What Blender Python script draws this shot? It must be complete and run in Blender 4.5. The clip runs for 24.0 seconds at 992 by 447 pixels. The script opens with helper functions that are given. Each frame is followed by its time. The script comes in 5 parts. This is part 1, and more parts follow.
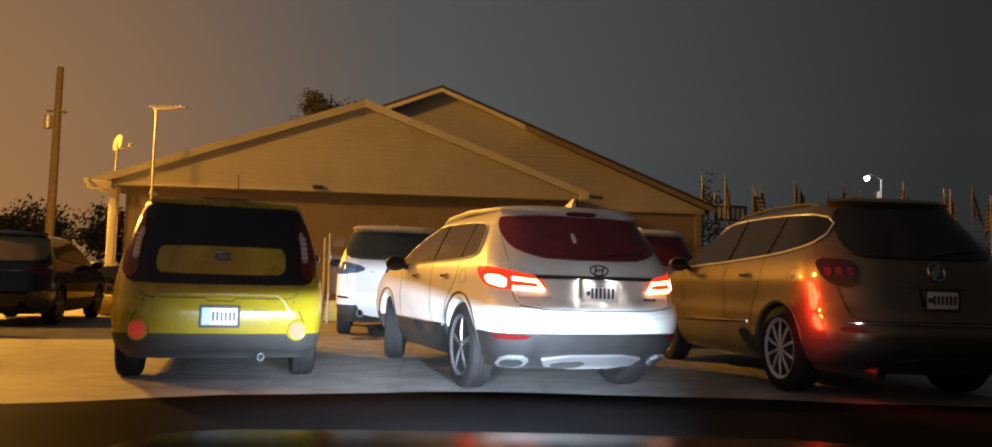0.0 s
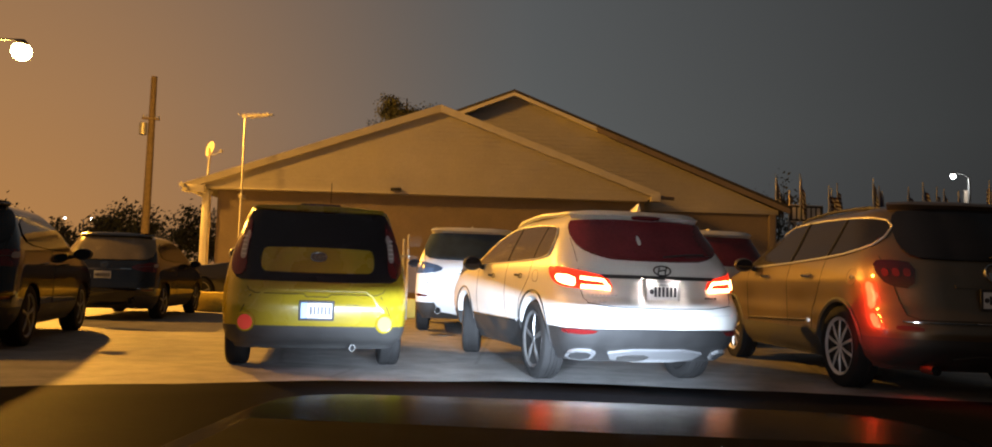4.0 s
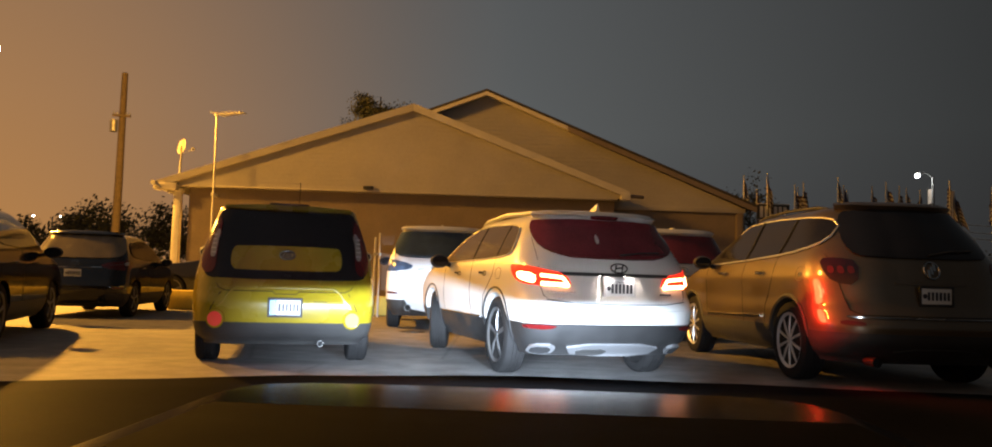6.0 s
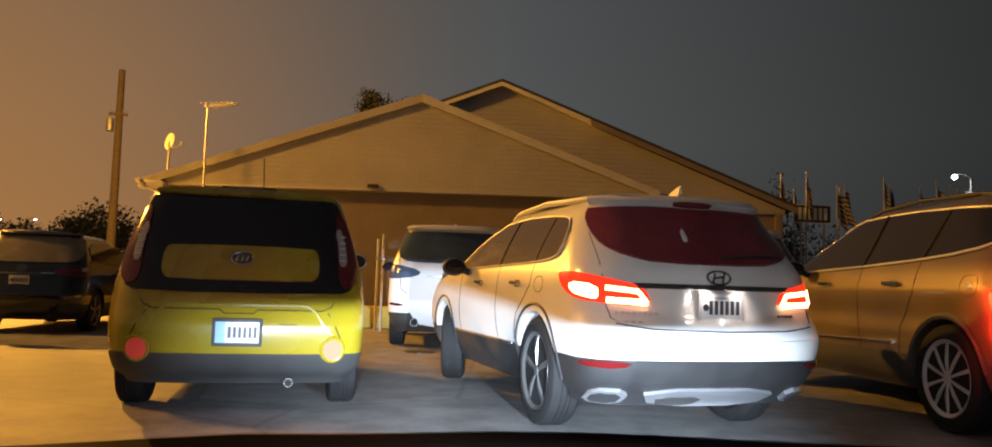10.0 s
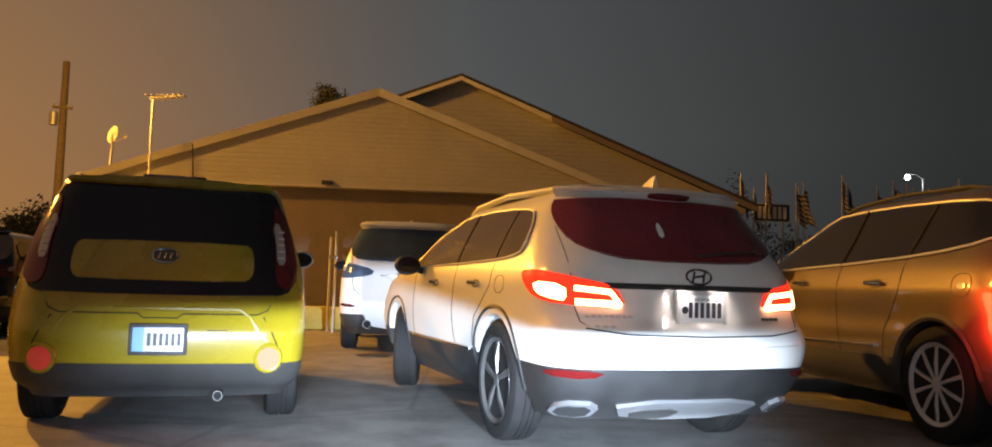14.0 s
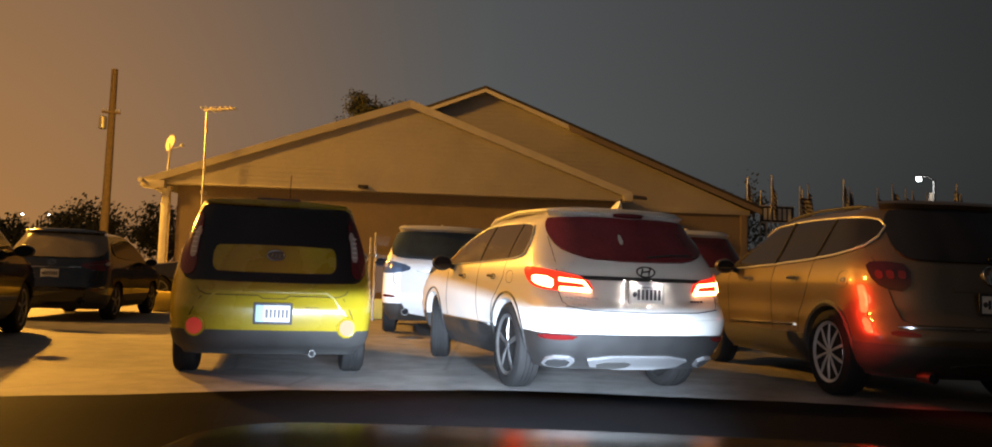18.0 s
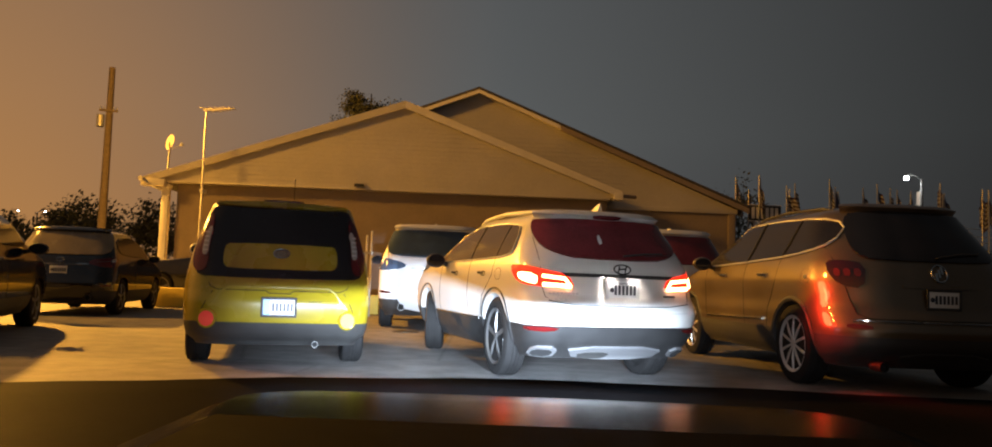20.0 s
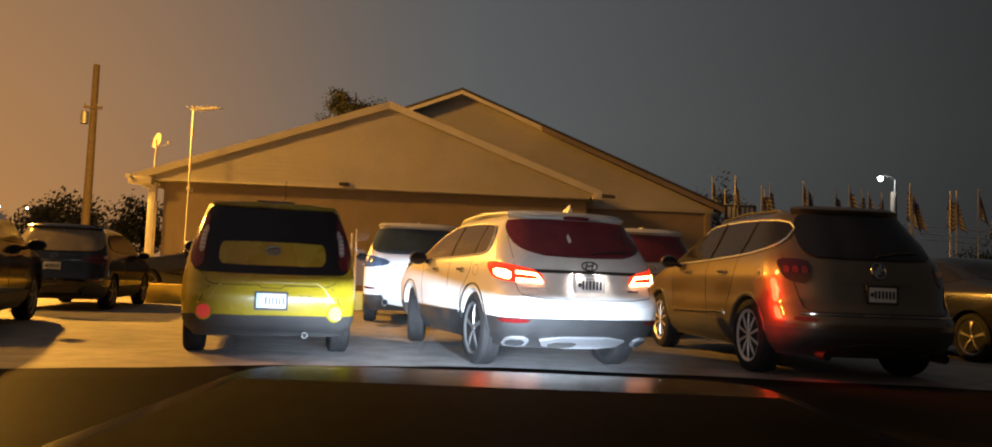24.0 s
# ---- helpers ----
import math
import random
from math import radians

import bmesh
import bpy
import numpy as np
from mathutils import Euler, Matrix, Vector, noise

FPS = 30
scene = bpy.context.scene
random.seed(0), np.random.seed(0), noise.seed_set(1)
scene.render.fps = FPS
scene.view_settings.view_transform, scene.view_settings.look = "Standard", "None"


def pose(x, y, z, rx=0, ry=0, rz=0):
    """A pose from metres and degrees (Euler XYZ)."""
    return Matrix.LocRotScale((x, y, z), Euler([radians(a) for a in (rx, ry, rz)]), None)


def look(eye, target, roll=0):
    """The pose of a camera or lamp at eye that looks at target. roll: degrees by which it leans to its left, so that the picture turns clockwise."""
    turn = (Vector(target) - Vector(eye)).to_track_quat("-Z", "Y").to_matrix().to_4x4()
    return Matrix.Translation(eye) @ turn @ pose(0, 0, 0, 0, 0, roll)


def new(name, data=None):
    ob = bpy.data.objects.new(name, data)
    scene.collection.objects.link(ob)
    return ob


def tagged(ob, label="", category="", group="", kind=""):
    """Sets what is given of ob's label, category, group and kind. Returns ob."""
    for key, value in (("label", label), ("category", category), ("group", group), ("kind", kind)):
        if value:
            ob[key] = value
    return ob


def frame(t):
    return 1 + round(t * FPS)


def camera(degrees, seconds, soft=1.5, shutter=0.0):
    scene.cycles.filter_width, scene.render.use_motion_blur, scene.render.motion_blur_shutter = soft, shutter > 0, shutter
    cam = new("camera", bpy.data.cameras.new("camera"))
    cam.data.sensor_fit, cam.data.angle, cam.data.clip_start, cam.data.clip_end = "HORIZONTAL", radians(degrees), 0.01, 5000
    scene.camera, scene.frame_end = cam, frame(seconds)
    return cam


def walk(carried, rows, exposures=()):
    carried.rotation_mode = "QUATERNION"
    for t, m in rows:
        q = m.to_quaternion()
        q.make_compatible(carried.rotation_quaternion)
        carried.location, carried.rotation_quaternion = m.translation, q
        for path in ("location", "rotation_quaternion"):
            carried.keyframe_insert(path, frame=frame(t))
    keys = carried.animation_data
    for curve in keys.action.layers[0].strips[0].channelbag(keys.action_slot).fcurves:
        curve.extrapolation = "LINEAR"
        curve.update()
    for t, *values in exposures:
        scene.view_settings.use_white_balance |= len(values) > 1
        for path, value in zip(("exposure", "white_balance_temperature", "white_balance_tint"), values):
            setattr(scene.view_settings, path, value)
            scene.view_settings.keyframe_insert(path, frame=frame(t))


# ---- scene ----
cam = camera(63.3, 24.0, 1.8)
PATH = [
    (0, (0.067, -0.263, 0.891), (0.205, 1.727, 1.041), 1.5),
    (0.5, (0.025, -0.335, 0.89), (0.121, 1.657, 1.04), 1.5),
    (1, (0.008, -0.439, 0.88), (0.067, 1.555, 1.031), 1.5),
    (1.5, (-0.01, -0.516, 0.88), (0.02, 1.479, 1.03), 1.5),
    (2, (-0.02, -0.605, 0.878), (-0.017, 1.39, 1.026), 1.5),
    (2.5, (-0.013, -0.671, 0.876), (-0.035, 1.324, 1.024), 1.5),
    (4.5, (0.071, -0.873, 0.881), (0.029, 1.122, 1.025), 1.8),
    (5, (0.09, -0.913, 0.878), (0.061, 1.082, 1.022), 1.8),
    (5.5, (0.133, -1.002, 0.876), (0.125, 0.992, 1.019), 1.7),
    (6, (0.165, -1.081, 0.88), (0.184, 0.914, 1.021), 1.7),
    (6.5, (0.153, -1.02, 0.883), (0.191, 0.974, 1.025), 1.7),
    (7, (0.145, -1.0, 0.882), (0.192, 0.994, 1.026), 1.8),
    (7.5, (0.116, -0.929, 0.878), (0.175, 1.065, 1.028), 1.9),
    (8, (0.059, -0.726, 0.886), (0.111, 1.268, 1.033), 2.0),
    (8.5, (-0.006, -0.446, 0.891), (0.021, 1.548, 1.041), 2.1),
    (9, (-0.08, 0.01, 0.898), (-0.089, 2.004, 1.05), 2.0),
    (9.5, (-0.089, 0.558, 0.913), (-0.107, 2.552, 1.065), 1.9),
    (10, (-0.015, 1.174, 0.929), (-0.02, 3.168, 1.083), 1.8),
    (10.5, (0.022, 1.724, 0.942), (0.054, 3.718, 1.097), 1.7),
    (12.5, (0.041, 2.312, 0.944), (0.124, 4.304, 1.101), 1.6),
    (13, (0.038, 2.191, 0.943), (0.134, 4.183, 1.1), 1.6),
    (13.5, (0.03, 1.99, 0.941), (0.129, 3.981, 1.096), 1.6),
    (14, (0.004, 1.713, 0.936), (0.1, 3.704, 1.091), 1.7),
    (14.5, (-0.024, 1.407, 0.929), (0.063, 3.399, 1.083), 1.7),
    (15, (-0.044, 1.191, 0.924), (0.032, 3.183, 1.077), 1.8),
    (15.5, (-0.044, 0.919, 0.918), (0.017, 2.912, 1.07), 1.7),
    (16, (-0.024, 0.608, 0.91), (0.027, 2.601, 1.061), 1.7),
    (16.5, (0.006, 0.301, 0.907), (0.05, 2.295, 1.056), 1.9),
    (17, (0.019, 0.031, 0.902), (0.061, 2.025, 1.051), 1.9),
    (17.5, (0.012, -0.166, 0.902), (0.05, 1.828, 1.05), 2.0),
    (18, (0.018, -0.335, 0.895), (0.053, 1.66, 1.041), 2.0),
    (18.5, (0.041, -0.508, 0.893), (0.076, 1.486, 1.037), 2.0),
    (20.5, (0.061, -0.996, 0.886), (0.114, 0.998, 1.025), 2.1),
    (21, (0.068, -1.071, 0.877), (0.125, 0.923, 1.017), 2.1),
    (21.5, (0.071, -1.149, 0.879), (0.136, 0.845, 1.017), 2.1),
    (22, (0.08, -1.251, 0.881), (0.149, 0.743, 1.018), 2.1),
    (22.5, (0.087, -1.338, 0.879), (0.16, 0.656, 1.016), 2.2),
    (23, (0.092, -1.358, 0.878), (0.17, 0.635, 1.013), 2.2),
    (23.5, (0.098, -1.411, 0.874), (0.18, 0.583, 1.009), 2.2),
    (24, (0.105, -1.494, 0.875), (0.193, 0.5, 1.01), 2.2),
]
walk(cam, [(t, look(eye, target, roll)) for t, eye, target, roll in PATH],
     [(t, e + 0.14, 6650, 21) for t, e in ((0.0, -0.15), (2.0, -0.02), (4.5, 0.10), (8.0, 0.06), (9.0, -0.12), (10.0, -0.20), (12.5, -0.18), (15.0, -0.20), (18.0, -0.09), (20.5, 0.08), (24.0, 0.15))])

# ---- exposure and light ----
world = bpy.data.worlds.new("night_sky")
scene.world = world
world.use_nodes = True
wn, wl = world.node_tree.nodes, world.node_tree.links
wn.clear()


def wnode(kind, **kw):
    n = wn.new(kind)
    for k, v in kw.items():
        n.inputs[k].default_value = v
    return n


# Dusk sky: teal grey, a little paler low down, with the town's sodium glow over the road on the west side
w_out = wn.new("ShaderNodeOutputWorld")
w_bg = wn.new("ShaderNodeBackground")
w_tc = wn.new("ShaderNodeTexCoord")
w_sep = wn.new("ShaderNodeSeparateXYZ")
w_ramp = wn.new("ShaderNodeValToRGB")
w_ramp.color_ramp.elements[0].position, w_ramp.color_ramp.elements[0].color = 0.0, (0.060, 0.064, 0.063, 1)
w_ramp.color_ramp.elements[1].position, w_ramp.color_ramp.elements[1].color = 0.45, (0.058, 0.067, 0.067, 1)
e = w_ramp.color_ramp.elements.new(0.18)
e.color = (0.074, 0.085, 0.082, 1)
w_side = wn.new("ShaderNodeMapRange")
w_side.interpolation_type = "SMOOTHSTEP"
w_side.inputs["From Min"].default_value, w_side.inputs["From Max"].default_value = 0.05, -0.60
w_side.inputs["To Min"].default_value, w_side.inputs["To Max"].default_value = 0.0, 1.0
w_low = wn.new("ShaderNodeMapRange")
w_low.inputs["From Min"].default_value, w_low.inputs["From Max"].default_value = 0.75, 0.0
w_mul = wn.new("ShaderNodeMath")
w_mul.operation = "MULTIPLY"
w_mix = wn.new("ShaderNodeMix")
w_mix.data_type = "RGBA"
w_mix.inputs["B"].default_value = (0.34, 0.170, 0.050, 1)
wl.new(w_tc.outputs["Generated"], w_sep.inputs[0])
wl.new(w_sep.outputs["Z"], w_ramp.inputs[0])
wl.new(w_sep.outputs["X"], w_side.inputs["Value"])
wl.new(w_sep.outputs["Z"], w_low.inputs["Value"])
wl.new(w_side.outputs[0], w_mul.inputs[0])
wl.new(w_low.outputs[0], w_mul.inputs[1])
wl.new(w_mul.outputs[0], w_mix.inputs["Factor"])
wl.new(w_ramp.outputs[0], w_mix.inputs["A"])
w_east = wn.new("ShaderNodeMapRange")
w_east.inputs["From Min"].default_value, w_east.inputs["From Max"].default_value = 0.0, 0.55
w_east.inputs["To Min"].default_value, w_east.inputs["To Max"].default_value = 1.14, 0.36
wl.new(w_sep.outputs["X"], w_east.inputs["Value"])
wl.new(w_east.outputs[0], w_bg.inputs["Strength"])
wl.new(w_mix.outputs["Result"], w_bg.inputs["Color"])
wl.new(w_bg.outputs[0], w_out.inputs[0])

SODIUM = (1.0, 0.47, 0.05)


def lamp(name, kind, at, power, colour, size, aim=None, cone=None, blend=0.3):
    d = bpy.data.lights.new(name, kind)
    d.energy, d.color, d.shadow_soft_size = power, colour, size
    if kind == "SPOT":
        d.spot_size, d.spot_blend = radians(cone), blend
    ob = new(name, d)
    ob.matrix_world = look(at, aim) if aim else pose(*at)
    return tagged(ob, kind="structure")


# The second sodium lamp is unseen, added to light left flanks and gable
SOD_A, SOD_UNSEEN, LED_C = (-15.85, 24.2, 7.77), (-25.0, 12.0, 15.0), (24.95, 45.0, 7.66)
lamp("sodium_light", "POINT", (SOD_A[0] + 0.05, SOD_A[1], SOD_A[2] ), 21000, SODIUM, 0.2)
lamp("sodium_light", "SPOT", (SOD_UNSEEN[0], SOD_UNSEEN[1], SOD_UNSEEN[2] - 0.2), 24000, SODIUM, 1.6, (-1, 11, 1.0), 95, 0.6)
lamp("led_light", "POINT", (LED_C[0], LED_C[1], LED_C[2] - 0.3), 380, (0.85, 1.0, 0.97), 0.15)

# ---- materials ----


def mat(name, base, rough=0.5, metal=0.0, coat=0.0, var=0.0, scale=3.0, bump=0.0, bscale=60.0, emit=None, estr=0.0, spec=0.5, dirt=0.0, alt=None):
    """A material with colour variation at two scales, roughness wear and a fine bump."""
    m = bpy.data.materials.new(name)
    m.use_nodes = True
    nt, b = m.node_tree, m.node_tree.nodes["Principled BSDF"]
    b.inputs["Base Color"].default_value = (*base, 1)
    b.inputs["Roughness"].default_value, b.inputs["Metallic"].default_value = rough, metal
    b.inputs["Coat Weight"].default_value, b.inputs["Coat Roughness"].default_value = coat, 0.04
    b.inputs["Specular IOR Level"].default_value = spec
    if emit:
        b.inputs["Emission Color"].default_value, b.inputs["Emission Strength"].default_value = (*emit, 1), estr
    tc = nt.nodes.new("ShaderNodeTexCoord")
    if var:
        n1, n2 = nt.nodes.new("ShaderNodeTexNoise"), nt.nodes.new("ShaderNodeTexNoise")
        n1.inputs["Scale"].default_value, n1.inputs["Detail"].default_value = scale, 6
        n2.inputs["Scale"].default_value, n2.inputs["Detail"].default_value = scale * 14, 4
        add = nt.nodes.new("ShaderNodeMath")
        add.operation = "MULTIPLY_ADD"
        add.inputs[1].default_value = 0.45
        rmp = nt.nodes.new("ShaderNodeMapRange")
        rmp.inputs["From Min"].default_value, rmp.inputs["From Max"].default_value = 0.45, 1.0
        mix = nt.nodes.new("ShaderNodeMix")
        mix.data_type = "RGBA"
        dark = alt or tuple(c * (1 - var) for c in base)
        mix.inputs["A"].default_value, mix.inputs["B"].default_value = (*dark, 1), (*(min(1, c * (1 + var * 0.6)) for c in base), 1)
        for n in (n1, n2):
            nt.links.new(tc.outputs["Object"], n.inputs["Vector"])
        nt.links.new(n2.outputs["Fac"], add.inputs[0])
        nt.links.new(n1.outputs["Fac"], add.inputs[2])
        nt.links.new(add.outputs[0], rmp.inputs["Value"])
        nt.links.new(rmp.outputs[0], mix.inputs["Factor"])
        nt.links.new(mix.outputs["Result"], b.inputs["Base Color"])
        rr = nt.nodes.new("ShaderNodeMapRange")
        rr.inputs["To Min"].default_value, rr.inputs["To Max"].default_value = max(0.02, rough * 0.8), min(1, rough * 1.25 + dirt)
        nt.links.new(n1.outputs["Fac"], rr.inputs["Value"])
        nt.links.new(rr.outputs[0], b.inputs["Roughness"])
    if bump:
        n3, bp = nt.nodes.new("ShaderNodeTexNoise"), nt.nodes.new("ShaderNodeBump")
        n3.inputs["Scale"].default_value, n3.inputs["Detail"].default_value = bscale, 5
        bp.inputs["Strength"].default_value, bp.inputs["Distance"].default_value = bump, 0.01
        nt.links.new(tc.outputs["Object"], n3.inputs["Vector"])
        nt.links.new(n3.outputs["Fac"], bp.inputs["Height"])
        nt.links.new(bp.outputs[0], b.inputs["Normal"])
    return m


M_YELLOW = mat("paint_acid_yellow", (0.27, 0.205, 0.010), 0.22, 0.0, 0.6, 0.10, 2.0, dirt=0.1)
M_PEARL = mat("paint_cream_pearl", (0.64, 0.62, 0.575), 0.27, 0.0, 0.8, 0.05, 2.0, dirt=0.1)
M_WHITE = mat("paint_pearl_white", (0.62, 0.62, 0.61), 0.33, 0.0, 0.6, 0.05, 2.0, dirt=0.1)
M_BROWN = mat("paint_dark_taupe", (0.104, 0.072, 0.038), 0.34, 0.50, 1.0, 0.12, 2.0, dirt=0.1)
M_BLACKCAR = mat("paint_black", (0.012, 0.011, 0.011), 0.12, 0.0, 0.5, 0.2, 2.0)
# Gold light in the side windows, carried by the base colour
M_GLASSW = mat("glass_gold_light", (0.070, 0.052, 0.032), 0.08, 0, 0.2, 0.25, 4.0, spec=0.5)
# Pale gold base paints the sodium lamp's reflection in the glass
M_GOLDG = mat("glass_painted_gleam", (0.16, 0.135, 0.095), 0.25, 0, 0.2, 0.3, 3.0, spec=0.5)
# Bluish headlamp light on the glass is put into this colour
M_GLASSB = mat("glass_headlit_blue", (0.050, 0.075, 0.115), 0.10, 0, 0.1, 0.25, 4.0, spec=0.4)
M_GLASS = mat("tinted_glass", (0.013, 0.011, 0.012), 0.05, 0, 0.1, 0.25, 4.0, spec=0.4)
# Red glow of the tail lamps on dark glass, put into the base colour
M_GLASSR = mat("glass_red_glow", (0.15, 0.016, 0.018), 0.14, 0, 0.5, 0.35, 2.5, spec=0.6)
M_TRIM = mat("black_trim", (0.022, 0.021, 0.020), 0.55, var=0.25, scale=6, bump=0.15, bscale=220)
M_CLAD = mat("grey_cladding", (0.013, 0.0125, 0.012), 0.6, var=0.25, scale=5, bump=0.2, bscale=260)
M_CLADK = mat("dark_cladding", (0.030, 0.029, 0.027), 0.6, var=0.25, scale=5, bump=0.2, bscale=260)
M_CHROME = mat("chrome", (0.62, 0.61, 0.60), 0.12, 1.0)
M_PIPE = mat("exhaust_steel", (0.05, 0.048, 0.045), 0.4, 0.8, var=0.2, scale=10)
M_SKID = mat("skid_silver", (0.13, 0.13, 0.13), 0.4, 0.2, var=0.1)
M_SILVERP = mat("silver_plastic", (0.50, 0.50, 0.49), 0.38, 0.2, var=0.1)
M_BRIGHT = mat("bright_alloy", (0.58, 0.57, 0.56), 0.32, 0.6, var=0.12, scale=12)
M_ALLOY = mat("alloy", (0.17, 0.168, 0.165), 0.34, 0.7, var=0.12, scale=12)
M_TYRE = mat("tyre_rubber", (0.011, 0.0105, 0.010), 0.8, spec=0.2, var=0.35, scale=9, bump=0.3, bscale=140)
M_WELL = mat("wheel_well", (0.006, 0.006, 0.006), 0.9)
M_REDLENS = mat("red_lens", (0.075, 0.006, 0.006), 0.12, 0, 0.6, 0.2, 8)
# Amber glint of other lamps on the cells, put into the colour
M_CELLGLINT = mat("lamp_cell_glint", (0.62, 0.30, 0.10), 0.12, 0.3, 0.6)
M_DARKRED = mat("red_lens_darker", (0.022, 0.003, 0.003), 0.10, 0, 0.6, 0.2, 8)
M_REDLIT = mat("red_lens_lit", (0.55, 0.03, 0.012), 0.15, 0, 0.6, emit=(1.0, 0.035, 0.012), estr=1.1)
M_BRAKE = mat("brake_tube_lit", (0.9, 0.5, 0.3), 0.3, emit=(1.0, 0.42, 0.16), estr=13.0)
M_CLEAR = mat("clear_lens", (0.34, 0.31, 0.30), 0.10, 0.2, 0.6)
# Both reflectors emit in place of the headlamp light they throw back
M_REFL = mat("round_reflector", (0.42, 0.035, 0.03), 0.18, 0, 0.5, emit=(1.0, 0.10, 0.06), estr=0.18)
M_REFLGLOW = mat("reflector_glow", (0.22, 0.06, 0.04), 0.18, 0, 0.5, emit=(1.0, 0.72, 0.45), estr=0.8)
M_PLATE = mat("plate_white", (0.62, 0.64, 0.64), 0.35, var=0.06, scale=20)
M_PLATEB = mat("plate_blue", (0.05, 0.28, 0.50), 0.35)
M_INK = mat("plate_ink", (0.03, 0.03, 0.04), 0.5)
M_PLAMP = mat("plate_lamp_lit", (0.9, 0.9, 0.85), 0.3, emit=(1.0, 0.93, 0.82), estr=3.0)
M_SIDING = mat("vinyl_siding_tan", (0.41, 0.385, 0.355), 0.55, var=0.12, scale=0.8, bump=0.1, bscale=30)
M_LOWWALL = mat("brown_stucco", (0.22, 0.175, 0.14), 0.85, var=0.2, scale=1.2, bump=0.3, bscale=50)
M_FASCIA = mat("fascia_paint", (0.55, 0.52, 0.48), 0.5, var=0.12, scale=2)
M_SHINGLE = mat("asphalt_shingle", (0.05, 0.045, 0.040), 0.9, var=0.35, scale=3, bump=0.5, bscale=80)
M_PAINTW = mat("white_painted_post", (0.66, 0.64, 0.60), 0.5, var=0.12, scale=4)
M_GALV = mat("galvanised_steel", (0.42, 0.42, 0.41), 0.45, 0.7, var=0.2, scale=8)
M_WOODPOLE = mat("creosoted_pole", (0.13, 0.10, 0.075), 0.85, var=0.35, scale=5, bump=0.5, bscale=25)
M_KERB = mat("yellow_painted_kerb", (0.72, 0.55, 0.10), 0.7, var=0.25, scale=2.5, bump=0.3, bscale=60)
M_BARK = mat("bark", (0.07, 0.055, 0.04), 0.9, var=0.3, scale=6, bump=0.6, bscale=20)
M_LEAF = mat("dark_leaves", (0.030, 0.034, 0.020), 0.7, var=0.35, scale=2)
M_SODLAMP = mat("sodium_lens_lit", (1, 0.7, 0.3), 0.4, emit=(1.0, 0.62, 0.16), estr=60.0)
M_LEDLAMP = mat("led_lens_lit", (1, 1, 1), 0.4, emit=(0.9, 1.0, 0.98), estr=40.0)
M_HOOD = mat("hood_black_paint", (0.004, 0.004, 0.005), 0.22, 0, 0.0, 0.3, 3.0, spec=0.004)
M_COWL = mat("matt_black_plastic", (0.004, 0.004, 0.004), 0.9, var=0.3, scale=5, bump=0.2, bscale=200, spec=0.01)
M_AERIAL = mat("aerial_aluminium", (0.74, 0.72, 0.66), 0.45, 0.2, var=0.15, scale=8)
M_DISH = mat("dish_paint", (0.74, 0.72, 0.66), 0.45, var=0.1, scale=6)

# Asphalt lot: aggregate, oil stains, patches and fine cracks
M_LOT = bpy.data.materials.new("lot_asphalt")
M_LOT.use_nodes = True
nt, b = M_LOT.node_tree, M_LOT.node_tree.nodes["Principled BSDF"]
tc = nt.nodes.new("ShaderNodeTexCoord")


def tex(kind, **kw):
    n = nt.nodes.new(kind)
    for k, v in kw.items():
        n.inputs[k].default_value = v
    nt.links.new(tc.outputs["Object"], n.inputs["Vector"])
    return n


def ramp(src, p0, c0, p1, c1):
    r = nt.nodes.new("ShaderNodeValToRGB")
    r.color_ramp.elements[0].position, r.color_ramp.elements[0].color = p0, (*c0, 1)
    r.color_ramp.elements[1].position, r.color_ramp.elements[1].color = p1, (*c1, 1)
    nt.links.new(src, r.inputs[0])
    return r


def blend(kind, a, bb, f=1.0):
    n = nt.nodes.new("ShaderNodeMix")
    n.data_type, n.blend_type = "RGBA", kind
    n.inputs["Factor"].default_value = f
    nt.links.new(a, n.inputs["A"])
    nt.links.new(bb, n.inputs["B"])
    return n


big = tex("ShaderNodeTexNoise", Scale=0.35, Detail=6.0, Roughness=0.6)
mid = tex("ShaderNodeTexNoise", Scale=2.6, Detail=7.0, Roughness=0.65)
fine = tex("ShaderNodeTexNoise", Scale=90.0, Detail=3.0)
crack = tex("ShaderNodeTexVoronoi", Scale=0.22)
crack.feature = "DISTANCE_TO_EDGE"
c_big = ramp(big.outputs["Fac"], 0.3, (0.22, 0.212, 0.204), 0.7, (0.32, 0.308, 0.294))
c_mid = ramp(mid.outputs["Fac"], 0.32, (0.55, 0.55, 0.55), 0.62, (1.05, 1.04, 1.02))
c_fine = ramp(fine.outputs["Fac"], 0.3, (0.7, 0.7, 0.7), 0.75, (1.2, 1.2, 1.2))
c_crk = ramp(crack.outputs["Distance"], 0.001, (0.72, 0.72, 0.72), 0.006, (1, 1, 1))
x1 = blend("MULTIPLY", c_big.outputs[0], c_mid.outputs[0])
x2 = blend("MULTIPLY", x1.outputs["Result"], c_fine.outputs[0])
x3 = blend("MULTIPLY", x2.outputs["Result"], c_crk.outputs[0])
nt.links.new(x3.outputs["Result"], b.inputs["Base Color"])
rgh = nt.nodes.new("ShaderNodeMapRange")
rgh.inputs["To Min"].default_value, rgh.inputs["To Max"].default_value = 0.55, 0.95
nt.links.new(mid.outputs["Fac"], rgh.inputs["Value"])
nt.links.new(rgh.outputs[0], b.inputs["Roughness"])
bp = nt.nodes.new("ShaderNodeBump")
bp.inputs["Strength"].default_value, bp.inputs["Distance"].default_value = 0.5, 0.008
nt.links.new(fine.outputs["Fac"], bp.inputs["Height"])
